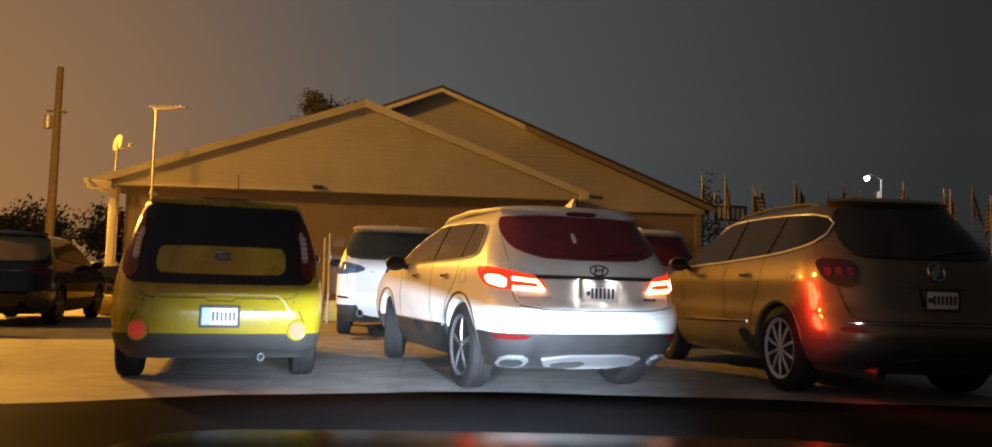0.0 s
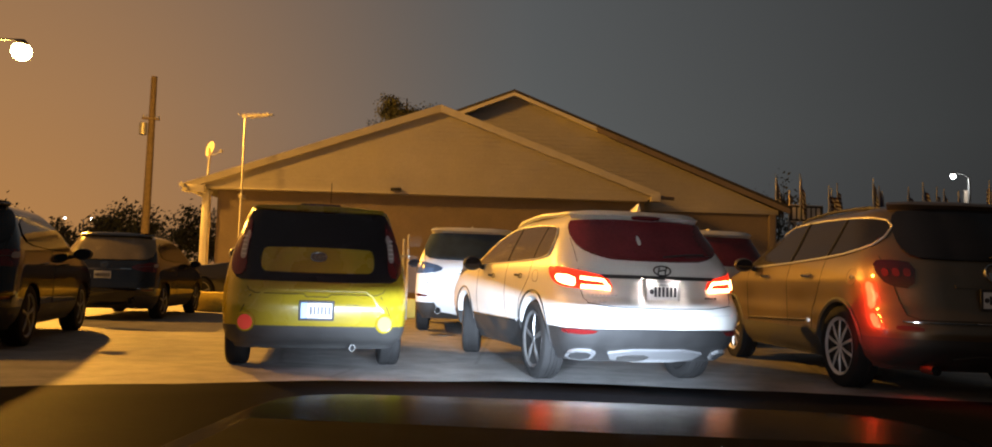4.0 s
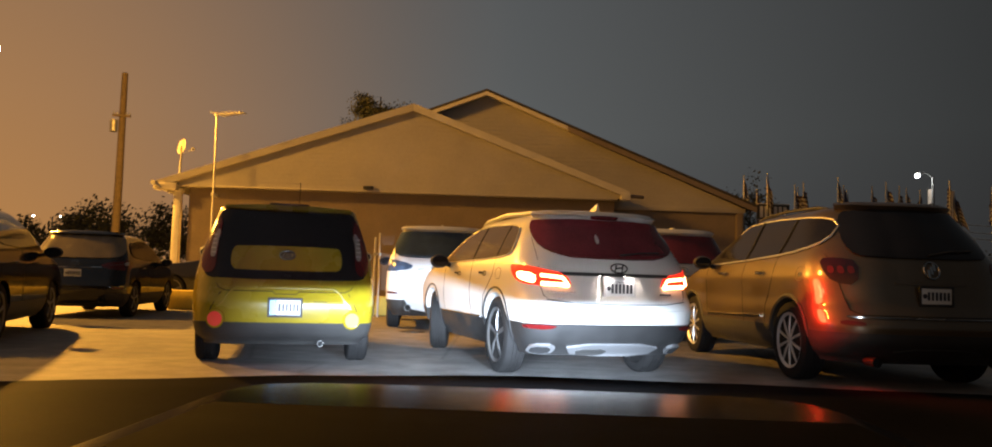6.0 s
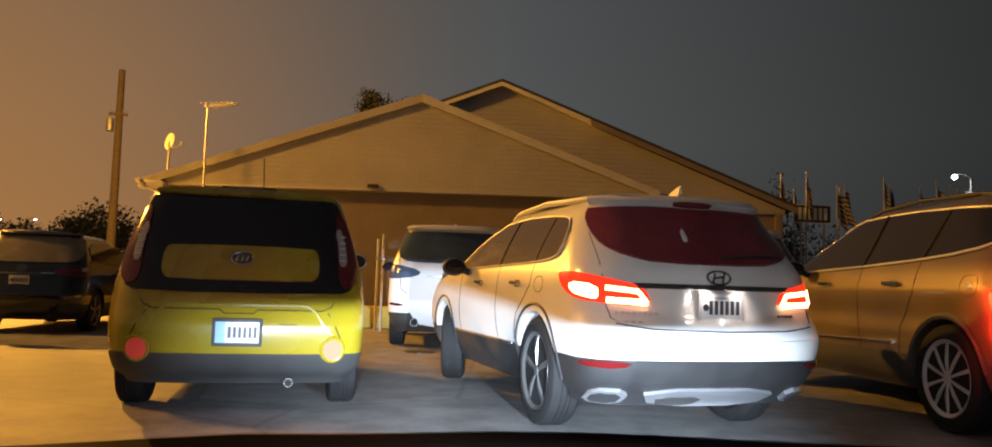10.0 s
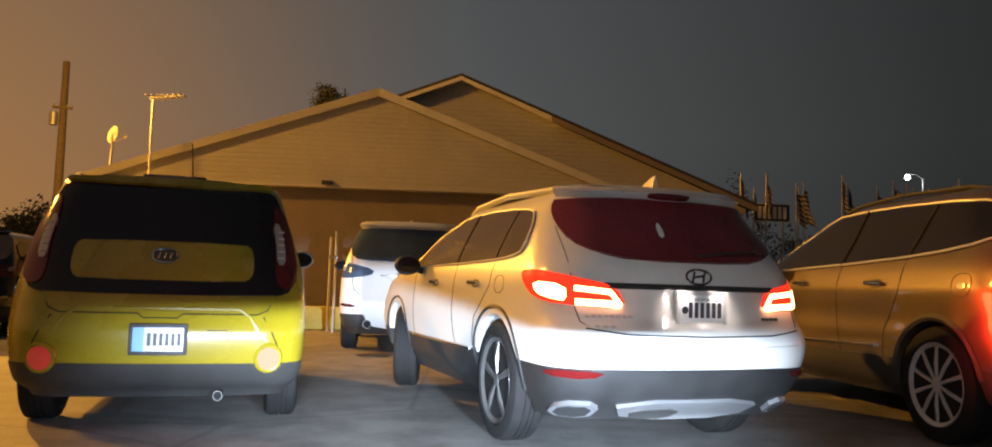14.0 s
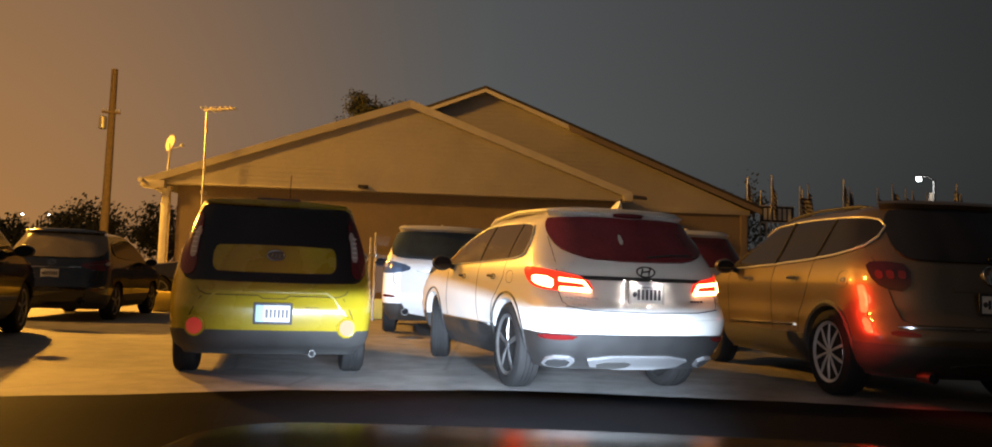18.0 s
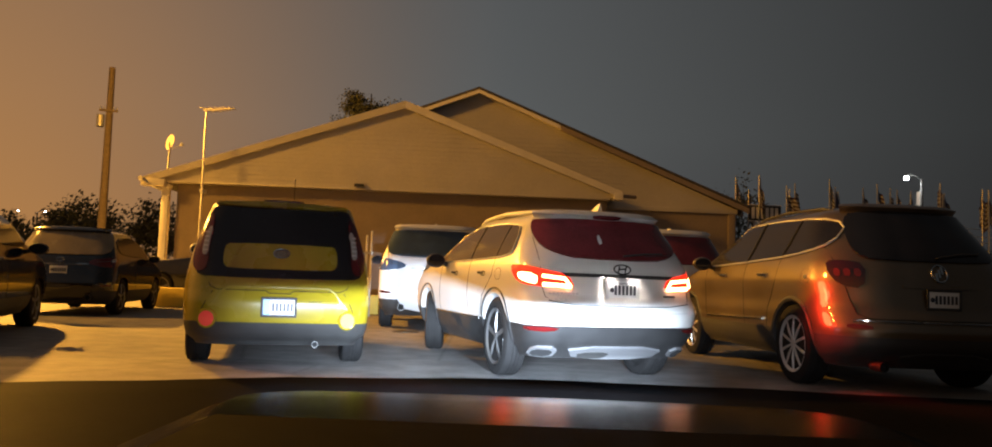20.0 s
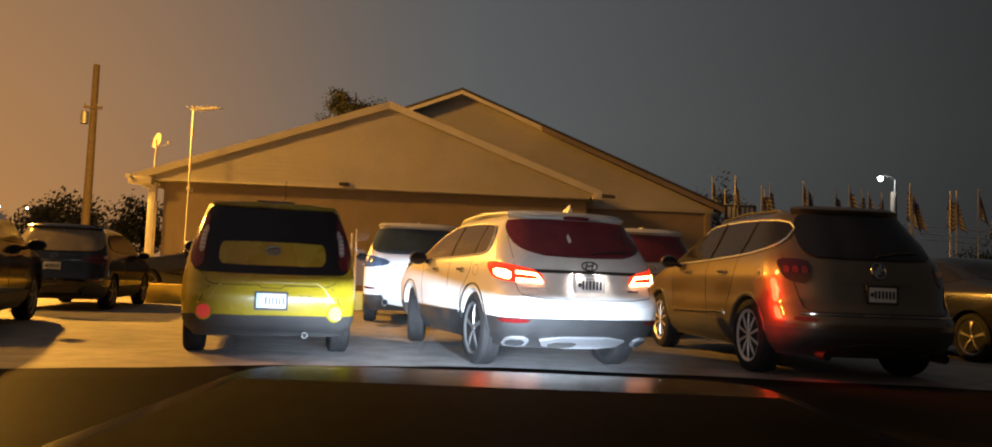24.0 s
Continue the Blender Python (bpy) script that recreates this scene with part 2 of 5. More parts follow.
nt.links.new(bp.outputs[0], b.inputs["Normal"])

# Near-black ground colour that stands in for the dashboard's dark band
M_DASHBAND = mat("dash_band_black", (0.010, 0.010, 0.011), 0.6, var=0.35, scale=0.8, bump=0.12, bscale=70, spec=0.0025)

# Flag cloth: red and white stripes with a blue corner, along the cloth's own axes
M_FLAG = bpy.data.materials.new("flag_cloth")
M_FLAG.use_nodes = True
nt, b = M_FLAG.node_tree, M_FLAG.node_tree.nodes["Principled BSDF"]
b.inputs["Roughness"].default_value = 0.8
uvn = nt.nodes.new("ShaderNodeUVMap")
sp = nt.nodes.new("ShaderNodeSeparateXYZ")
nt.links.new(uvn.outputs[0], sp.inputs[0])


def mnode(op, a, v=None):
    n = nt.nodes.new("ShaderNodeMath")
    n.operation = op
    if isinstance(a, (int, float)):
        n.inputs[0].default_value = a
    else:
        nt.links.new(a, n.inputs[0])
    if v is not None:
        if isinstance(v, (int, float)):
            n.inputs[1].default_value = v
        else:
            nt.links.new(v, n.inputs[1])
    return n.outputs[0]


stripe = mnode("GREATER_THAN", mnode("FRACT", mnode("MULTIPLY", sp.outputs["Y"], 6.5)), 0.5)
canton = mnode("MULTIPLY", mnode("LESS_THAN", sp.outputs["X"], 0.4), mnode("GREATER_THAN", sp.outputs["Y"], 0.46))
mx = nt.nodes.new("ShaderNodeMix")
mx.data_type = "RGBA"
mx.inputs["A"].default_value, mx.inputs["B"].default_value = (0.04, 0.018, 0.020, 1), (0.30, 0.31, 0.32, 1)
nt.links.new(stripe, mx.inputs["Factor"])
my = nt.nodes.new("ShaderNodeMix")
my.data_type = "RGBA"
my.inputs["B"].default_value = (0.02, 0.03, 0.09, 1)
nt.links.new(canton, my.inputs["Factor"])
nt.links.new(mx.outputs["Result"], my.inputs["A"])
nt.links.new(my.outputs["Result"], b.inputs["Base Color"])

# ---- mesh helpers ----


def to_mesh(bm, name, material, smooth=True, sharp=35):
    bmesh.ops.recalc_face_normals(bm, faces=bm.faces)
    me = bpy.data.meshes.new(name)
    bm.to_mesh(me)
    bm.free()
    me.materials.append(material)
    if smooth:
        me.shade_smooth()
        me.set_sharp_from_angle(angle=radians(sharp))
    return me


def part(name, bm, material, parent, label="", smooth=True, at=None):
    ob = new(name, to_mesh(bm, name, material, smooth))
    ob.parent = parent
    if at is not None:
        ob.matrix_basis = at
    if label:
        ob["label"] = label
    return ob


def thing(name, at, label, category, group="", kind=""):
    ob = new(name)
    ob.empty_display_size = 0.2
    ob.matrix_basis = at
    return tagged(ob, label, category, group, kind)


def box(x0, x1, y0, y1, z0, z1, bevel=0.0, bm=None):
    bm = bm or bmesh.new()
    r = bmesh.ops.create_cube(bm, size=1, matrix=Matrix.Translation(((x0 + x1) / 2, (y0 + y1) / 2, (z0 + z1) / 2)) @ Matrix.Diagonal((x1 - x0, y1 - y0, z1 - z0, 1)))
    if bevel:
        es = {e for v in r["verts"] for e in v.link_edges}
        bmesh.ops.bevel(bm, geom=list(es), offset=bevel, segments=2, profile=0.6, affect="EDGES")
    return bm


def tube(points, radius, sides=8, bm=None, r_end=None):
    """A round bar along a line of points; it may taper to r_end."""
    bm = bm or bmesh.new()
    pts = [Vector(p) for p in points]
    rings, prev = [], None
    for i, p in enumerate(pts):
        d = (pts[min(i + 1, len(pts) - 1)] - pts[max(i - 1, 0)]).normalized()
        ref = prev if prev is not None else (Vector((0, 0, 1)) if abs(d.z) < 0.9 else Vector((1, 0, 0)))
        n1 = (ref - d * ref.dot(d)).normalized()
        n2 = d.cross(n1)
        prev = n1
        r = radius if r_end is None else radius + (r_end - radius) * i / max(1, len(pts) - 1)
        r = float(r)
        rings.append([bm.verts.new(p + (n1 * (r * float(np.cos(a))) + n2 * (r * float(np.sin(a))))) for a in np.linspace(0, 2 * np.pi, sides, endpoint=False)])
    for a, bb in zip(rings, rings[1:]):
        for i in range(sides):
            bm.faces.new((a[i], a[(i + 1) % sides], bb[(i + 1) % sides], bb[i]))
    bm.faces.new(rings[0][::-1])
    bm.faces.new(rings[-1])
    return bm


def revolve(profile, sides=32, bm=None, axis="x"):
    """A turned shape about the x axis from rows of (x, radius), closed if it ends where it began."""
    bm = bm or bmesh.new()
    rings = []
    for x, r in profile:
        rings.append([bm.verts.new((x, r * np.cos(a), r * np.sin(a))) for a in np.linspace(0, 2 * np.pi, sides, endpoint=False)])
    for a, bb in zip(rings, rings[1:]):
        for i in range(sides):
            bm.faces.new((a[i], a[(i + 1) % sides], bb[(i + 1) % sides], bb[i]))
    for end in (rings[0], rings[-1]):
        bm.faces.new(end)
    return bm


def chaikin(pts, n=2):
    pts = [np.array(p, float) for p in pts]
    for _ in range(n):
        out = []
        for i, p in enumerate(pts):
            q = pts[(i + 1) % len(pts)]
            out += [0.75 * p + 0.25 * q, 0.25 * p + 0.75 * q]
        pts = out
    return pts


# ---- car bodies: plan outlines stacked by height ----
NRING = 128


class Shell:
    """A car's skin from rows of z, rear, front, half width, rear corner radius, front corner radius, rear bow. x is to its right, y ahead, origin at the rear on the ground."""

    def __init__(self, rows, heights=((0, 0), (3, 3))):
        self.heights = np.array(heights, float).T
        self.rows, self.memo = np.array(rows, float), {}

    def up(self, z):
        """The true height of a drawn one."""
        return float(np.interp(z, *self.heights))

    def row(self, z):
        """The plan at a height, by monotone cubic steps."""
        t = self.rows[:, 0]
        z = min(max(z, t[0]), t[-1])
        i = min(max(int(np.searchsorted(t, z)) - 1, 0), len(t) - 2)
        h = t[i + 1] - t[i]
        u = (z - t[i]) / h

        def slope(k):
            if k == 0 or k == len(t) - 1:
                return np.zeros(self.rows.shape[1] - 1)
            a = (self.rows[k, 1:] - self.rows[k - 1, 1:]) / (t[k] - t[k - 1])
            c = (self.rows[k + 1, 1:] - self.rows[k, 1:]) / (t[k + 1] - t[k])
            return np.where(a * c > 0, 2 * a * c / (a + c + 1e-12), 0)

        m0, m1 = slope(i), slope(i + 1)
        p0, p1 = self.rows[i, 1:], self.rows[i + 1, 1:]
        return p0 * (2 * u**3 - 3 * u**2 + 1) + m0 * h * (u**3 - 2 * u**2 + u) + p1 * (3 * u**2 - 2 * u**3) + m1 * h * (u**3 - u**2)

    def plan(self, z):
        """Half the plan outline, rear middle to front middle, on the right side (x, y), with the way along it from either end."""
        key = round(z * 1000)
        if key in self.memo:
            return self.memo[key]
        rear, front, w, rr, rf, bow = self.row(key / 1000)
        rr, rf = min(rr, w * 0.98), min(rf, w * 0.98)
        xa = np.linspace(0, w - rr, 14)
        ya = rear + bow * (xa / w) ** 2
        a = np.linspace(0, np.pi / 2, 12)[1:]
        xb, yb = w - rr + rr * np.sin(a) ** 0.9, ya[-1] + rr * 0.85 * (1 - np.cos(a))
        y1 = front - rf * 0.9
        yc = np.linspace(yb[-1], y1, 26)[1:]
        a = np.linspace(0, np.pi / 2, 10)[1:]
        xd, yd = w - rf * (1 - np.cos(a)), y1 + rf * 0.8 * np.sin(a)
        xe = np.linspace(w - rf, 0, 8)[1:]
        ye = y1 + rf * 0.8 + rf * 0.1 * (1 - (xe / max(w - rf, 1e-4)) ** 2)
        o = np.stack([np.r_[xa, xb, np.full(25, w), xd, xe], np.r_[ya, yb, yc, yd, ye]], 1)
        s = np.r_[0, np.cumsum(np.hypot(*np.diff(o, axis=0).T))]
        k = np.maximum.accumulate(o[:, 1]) + np.arange(len(o)) * 1e-6
        self.memo[key] = o, s, k
        return self.memo[key]

    def outline(self, z):
        return self.plan(z)[0]

    def rear_at(self, u, z):
        """A point of the skin u metres round from the rear middle line (plus: right)."""
        o, s, _ = self.plan(z)
        x = float(np.interp(abs(u), s, o[:, 0]))
        return Vector((x if u > 0 else -x, float(np.interp(abs(u), s, o[:, 1])), self.up(z)))

    def front_at(self, u, z):
        o, s, _ = self.plan(z)
        x = float(np.interp(s[-1] - abs(u), s, o[:, 0]))
        return Vector((x if u > 0 else -x, float(np.interp(s[-1] - abs(u), s, o[:, 1])), self.up(z)))

    def side_at(self, y, z, side):
        o, _, k = self.plan(z)
        return Vector((side * float(np.interp(y, k, o[:, 0])), y, self.up(z)))

    def place(self, mode, u, z):
        if mode == "rear":
            return self.rear_at(u, z)
        if mode == "front":
            return self.front_at(u, z)
        return self.side_at(u, z, -1 if mode == "left" else 1)

    def normal(self, mode, u, z):
        p = self.place(mode, u, z)
        a = self.place(mode, u + 0.02, z) - self.place(mode, u - 0.02, z)
        c = self.place(mode, u, z + 0.015) - self.place(mode, u, z - 0.015)
        n = a.cross(c).normalized()
        out = Vector((p.x, p.y - 2.2, 0.3)) if mode != "rear" else Vector((p.x * 0.3, -1, 0.1))
        if mode == "front":
            out = Vector((0, 1, 0.3))
        if mode in ("left", "right"):
            out = Vector((-1 if mode == "left" else 1, 0, 0.1))
        return n if n.dot(out) > 0 else -n

    def skin(self, z0, z1, n, grow=0.0, cap=True):
        bm = bmesh.new()
        rings = []
        for z in np.linspace(z0, z1, n):
            o = self.outline(z)
            full = [(x, y) for x, y in o] + [(-x, y) for x, y in o[-2:0:-1]]
            ring = []
            for x, y in full:
                v = Vector((x, y, self.up(z)))
                if grow:
                    c = Vector((0, 2.3, self.up(z)))
                    v += (v - c).normalized() * grow
                ring.append(bm.verts.new(v))
            rings.append(ring)
        k = len(rings[0])
        for a, bb in zip(rings, rings[1:]):
            for i in range(k):
                bm.faces.new((a[i], a[(i + 1) % k], bb[(i + 1) % k], bb[i]))
        if cap:
            bm.faces.new(rings[0][::-1])
            bm.faces.new(rings[-1])
        return bm

    def patch(self, mode, outline, off=0.004, thick=0.014, rounds=2, rings=5, seg=0.05):
        """A panel lying on the skin: outline in (u, z), proud by off, its edges sunk into the skin."""
        pts = chaikin(outline, rounds) if rounds else [np.array(p, float) for p in outline]
        dense = []
        for i, p in enumerate(pts):
            q = pts[(i + 1) % len(pts)]
            k = max(1, int(np.hypot(*(q - p)) / seg))
            dense += [p + (q - p) * j / k for j in range(k)]
        c = np.mean(dense, axis=0)
        bm = bmesh.new()

        def at(p, o):
            return bm.verts.new(self.place(mode, p[0], p[1]) + self.normal(mode, p[0], p[1]) * o)

        loops = [[at(p, off - thick) for p in dense], [at(p, off) for p in dense]]
        for r in np.linspace(1, 0, rings + 1)[1:-1]:
            loops.append([at(c + (p - c) * r, off) for p in dense])
        k = len(dense)
        for a, bb in zip(loops, loops[1:]):
            for i in range(k):
                bm.faces.new((a[i], a[(i + 1) % k], bb[(i + 1) % k], bb[i]))
        mid_v = at(c, off)
        for i in range(k):
            bm.faces.new((loops[-1][i], loops[-1][(i + 1) % k], mid_v))
        return bm

    def line(self, mode, pts, radius=0.006, off=0.0, closed=False, rounds=0):
        pts = [np.array(p, float) for p in pts]
        if closed and rounds:
            pts = chaikin(pts, rounds)
        if closed:
            pts = pts + [pts[0]]
        out = []
        for p, q in zip(pts, pts[1:]):
            k = max(1, int(np.hypot(*(q - p)) / 0.08))
            out += [p + (q - p) * j / k for j in range(k)]
        out.append(pts[-1])
        return tube([self.place(mode, *p) + self.normal(mode, *p) * off for p in out], radius, 6)


def carve(me, cutters):
    """The mesh less some solid shapes."""
    ob = new("raw", me)
    tools = []
    for bm in cutters:
        cm = bpy.data.meshes.new("cut")
        bmesh.ops.recalc_face_normals(bm, faces=bm.faces)
        bm.to_mesh(cm)
        bm.free()
        co = new("cut", cm)
        tools.append(co)
        md = ob.modifiers.new("cut", "BOOLEAN")
        md.operation, md.object, md.solver = "DIFFERENCE", co, "EXACT"
    done = bpy.data.meshes.new_from_object(ob.evaluated_get(bpy.context.evaluated_depsgraph_get()))
    for o in (ob, *tools):
        bpy.data.objects.remove(o)
    return done


def body_part(shell, parent, material, z0, z1, n, wheels, radius, half, name="body", label="", grow=0.0):
    me = bpy.data.meshes.new(name)
    bm = shell.skin(z0, z1, n, grow)
    bmesh.ops.recalc_face_normals(bm, faces=bm.faces)
    bm.to_mesh(me)
    bm.free()
    cuts = []
    for y in wheels:
        for s in (-1, 1):
            c = revolve([(-0.20, radius), (0.20, radius)], 40)
            bmesh.ops.translate(c, verts=c.verts, vec=(s * (half - 0.06), y, radius * 0.90))
            cuts.append(c)
    me = carve(me, cuts)
    me.name = name
    me.materials.clear()
    me.materials.append(material)
    me.shade_smooth()
    me.set_sharp_from_angle(angle=radians(30))
    ob = new(name, me)
    ob.parent = parent
    if label:
        ob["label"] = label
    return ob


WHEELS = {}


def wheel_meshes(style, radius, width):
    key = (style, radius, width)
    if key in WHEELS:
        return WHEELS[key]
    r, w = radius, width / 2
    alloy = M_BRIGHT if style == "ten" else M_ALLOY
    tyre = revolve([(-w * 0.8, r * 0.70), (-w, r * 0.76), (-w * 1.02, r * 0.88), (-w * 0.86, r * 0.97), (-w * 0.6, r), (-w * 0.36, r), (-w * 0.35, r * 0.975), (-w * 0.28, r * 0.975), (-w * 0.27, r), (-0.01, r), (-0.008, r * 0.975), (0.008, r * 0.975), (0.01, r), (w * 0.27, r), (w * 0.28, r * 0.975), (w * 0.35, r * 0.975), (w * 0.36, r), (w * 0.6, r), (w * 0.86, r * 0.97), (w * 1.02, r * 0.88), (w, r * 0.76), (w * 0.8, r * 0.70)], 48)
    rim = revolve([(-w * 0.7, r * 0.60), (-w * 0.95, r * 0.715), (-w * 0.80, r * 0.735), (w * 0.6, r * 0.70), (w * 0.6, r * 0.60), (-w * 0.1, r * 0.58)], 40)
    bmesh.ops.delete(rim, geom=[f for f in rim.faces if len(f.verts) > 4], context="FACES")
    count, spread = {"ten": (10, 0.075), "five": (5, 0.10), "star": (6, 0.13)}[style]
    spokes = []
    for i in range(count):
        sb = bmesh.new()
        rows = []
        for k, (rr, hw, dx) in enumerate(((0.09, 0.045, 0.0), (0.35, spread * 0.50, 0.012), (0.70, spread, -0.006))):
            rows.append([sb.verts.new((-w * 0.74 - dx + ddx, s * hw * r * 2.0 * (0.5 if style == "ten" else 0.62), rr * r)) for s, ddx in ((-1, 0.02), (-0.55, -0.012), (0.55, -0.012), (1, 0.02))])
        for a, bb in zip(rows, rows[1:]):
            for j in range(3):
                sb.faces.new((a[j], a[j + 1], bb[j + 1], bb[j]))
            sb.faces.new((a[3], a[0], bb[0], bb[3]))
        bmesh.ops.rotate(sb, verts=sb.verts, cent=(0, 0, 0), matrix=Matrix.Rotation(2 * np.pi * i / count, 3, "X"))
        spokes.append(to_mesh(sb, "spoke", alloy))
    hub = revolve([(-w * 0.5, r * 0.11), (-w * 0.86, r * 0.105), (-w * 0.9, r * 0.07)], 20)
    disc = revolve([(-w * 0.25, r * 0.56), (-w * 0.15, r * 0.56)], 32)
    WHEELS[key] = (to_mesh(tyre, "tyre", M_TYRE), to_mesh(rim, "rim", alloy), spokes, to_mesh(hub, "hub_cap", alloy), to_mesh(disc, "brake_disc", M_WELL))
    return WHEELS[key]


def add_wheel(parent, x, y, style, radius, width, steer=0.0):
    """A wheel: tyre with a rim, spokes, cap and disc. Its face looks to the side that it is on."""
    tyre, rim, spokes, hub, disc = wheel_meshes(style, radius, width)
    wob = new("wheel")
    wob.parent = parent
    wob.empty_display_size = 0.1
    wob.matrix_basis = pose(x, y, radius, 0, 0, (180 if x > 0 else 0) + steer)
    for nm, me in (("tyre", tyre), ("rim", rim), ("hub_cap", hub), ("brake_disc", disc), *(("spoke", s) for s in spokes)):
        o = new(nm, me)
        o.parent = wob
    return wob


def mirror_part(parent, at, side, material):
    """A door mirror: a bulging housing on a short stalk, with its glass."""
    bm = bmesh.new()
    bmesh.ops.create_uvsphere(bm, u_segments=20, v_segments=12, radius=1, matrix=Matrix.Translation(at) @ Matrix.Diagonal((0.125, 0.075, 0.085, 1)))
    for v in bm.verts:
        if v.co.y < at[1] - 0.035:
            v.co.y = at[1] - 0.035
    hs = part("mirror", bm, material, parent)
    g = bmesh.new()
    bmesh.ops.create_circle(g, cap_ends=True, segments=20, radius=1, matrix=Matrix.Translation((at[0], at[1] - 0.039, at[2])) @ Matrix.Rotation(radians(90), 4, "X") @ Matrix.Diagonal((0.105, 0.066, 1, 1)))
    part("mirror_glass", g, M_GLASS, hs)
    part("mirror_stalk", tube([(at[0] - side * 0.10, at[1], at[2] - 0.03), (at[0] - side * 0.22, at[1] + 0.02, at[2] - 0.07)], 0.03, 8), M_TRIM, hs)
    return hs


def bars(parent, shell, mode, u0, u1, z0, z1, material, count, off=0.012, name="lettering_bar", flip=1):
    """Unreadable letters as plain upright bars on the skin."""
    for i in range(count):
        a = u0 + (u1 - u0) * (i + 0.12) / count
        c = u0 + (u1 - u0) * (i + 0.78) / count
        part(name, shell.patch(mode, [(a, z0), (c, z0), (c, z1), (a, z1)], off, 0.012, 0, 2), material, parent)


def plate(parent, shell, z, w=0.305, h=0.152, frame_m=None, blue=False, off=0.03, tilt=0):
    """A number plate on the rear, its characters as plain bars."""
    base = shell.rear_at(0, z) + Vector((0, -off, 0))
    hold = part("number_plate", box(-w / 2, w / 2, -0.004, 0.004, -h / 2, h / 2, 0.003), M_PLATE, parent, "white number plate with dark bars", at=pose(*base, tilt))
    if frame_m:
        fb = box(-w / 2 - 0.015, w / 2 + 0.015, -0.010, 0.008, h / 2 - 0.006, h / 2 + 0.016, 0.004)
        box(-w / 2 - 0.015, w / 2 + 0.015, -0.010, 0.008, -h / 2 - 0.016, -h / 2 + 0.006, 0.004, fb)
        box(-w / 2 - 0.016, -w / 2 + 0.006, -0.010, 0.008, -h / 2, h / 2, 0.004, fb)
        box(w / 2 - 0.006, w / 2 + 0.016, -0.010, 0.008, -h / 2, h / 2, 0.004, fb)
        part("plate_frame", fb, frame_m, hold)
    x0 = -w * 0.30 if not blue else -w * 0.22
    if blue:
        part("plate_band", box(-w / 2 + 0.003, -w * 0.27, -0.0065, -0.003, -h / 2 + 0.003, h / 2 - 0.003), M_PLATEB, hold)
    else:
        part("plate_badge", revolve([(-0.001, 0.022), (0.001, 0.022)], 16), M_INK, hold, at=pose(-w * 0.37, -0.006, 0, 0, 0, 90))
    n = 6
    for i in range(n):
        xa = x0 + (w * 0.46 - x0) * i / n
        part("plate_bar", box(xa + 0.004, xa + (w * 0.46 - x0) / n * 0.72, -0.007, -0.003, -h * 0.24, h * 0.24), M_INK, hold)
    return hold


def letters(text, size):
    """Flat raised letters, centred, as a mesh."""
    cu = bpy.data.curves.new("letters", "FONT")
    cu.body, cu.size, cu.align_x, cu.align_y, cu.extrude = text, size, "CENTER", "CENTER", 0.0008
    ob = new("raw", cu)
    me = bpy.data.meshes.new_from_object(ob.evaluated_get(bpy.context.evaluated_depsgraph_get()))
    bpy.data.objects.remove(ob)
    bm = bmesh.new()
    bm.from_mesh(me)
    return bm


def exhaust(parent, x, y, z, r=0.05, label="round chrome exhaust tip"):
    """A hollow tail pipe that looks to the rear."""
    tip = part("exhaust_tip", revolve([(0.10, r * 0.95), (-0.08, r), (-0.08, r * 0.86), (0.02, r * 0.84)], 18), M_PIPE, parent, label, at=pose(x, y, z, 0, 0, 90))
    part("exhaust_bore", revolve([(-0.045, r * 0.83), (-0.040, r * 0.83)], 16), M_WELL, tip)
    return tip

# ---- ground ----
gb = bmesh.new()
for i in range(0, 41):
    for j in range(0, 41):
        gx, gy = np.sign(i - 20) * abs((i - 20) / 20) ** 2.4 * 900, np.sign(j - 20) * abs((j - 20) / 20) ** 2.4 * 900 + 12
        gb.verts.new((gx, gy, 0.0))
gb.verts.ensure_lookup_table()
for i in range(40):
    for j in range(40):
        gb.faces.new([gb.verts[k] for k in (i * 41 + j, (i + 1) * 41 + j, (i + 1) * 41 + j + 1, i * 41 + j + 1)])
ground = tagged(new("ground", to_mesh(gb, "ground", M_LOT)), "worn grey asphalt of a parking lot", "ground", kind="structure")

# Added ground sheet in place of the dashboard, its edge a shallow bow before the parked cars
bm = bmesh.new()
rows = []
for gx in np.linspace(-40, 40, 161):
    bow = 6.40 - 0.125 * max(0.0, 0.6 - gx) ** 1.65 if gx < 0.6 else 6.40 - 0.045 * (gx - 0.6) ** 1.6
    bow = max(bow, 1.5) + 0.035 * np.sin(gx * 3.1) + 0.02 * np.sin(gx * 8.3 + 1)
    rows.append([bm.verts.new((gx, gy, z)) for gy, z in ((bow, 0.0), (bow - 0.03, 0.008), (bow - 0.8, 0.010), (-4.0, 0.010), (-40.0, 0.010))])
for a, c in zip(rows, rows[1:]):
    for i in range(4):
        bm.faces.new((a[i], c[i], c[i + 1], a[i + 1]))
tagged(new("road", to_mesh(bm, "road", M_DASHBAND)), "black ground sheet added in place of the dashboard's dark band", "road", kind="structure")

# ---- the long gabled building ----
B_YAW = 1.1
B_AT = pose(-10.15, 24.0, 0, 0, 0, B_YAW)  # west eave corner; x runs along the front, y goes back
B_W, B_EAVE, B_PEAK, B_DEEP = 14.72, 3.66, 6.37, 22.0
B_RIGHT, B_HEAD = 3.80, 3.54  # the east eave sits a little higher; foot of the gable siding
house = thing("building", B_AT, "long low building with tan siding gables over a brown wall", "building")


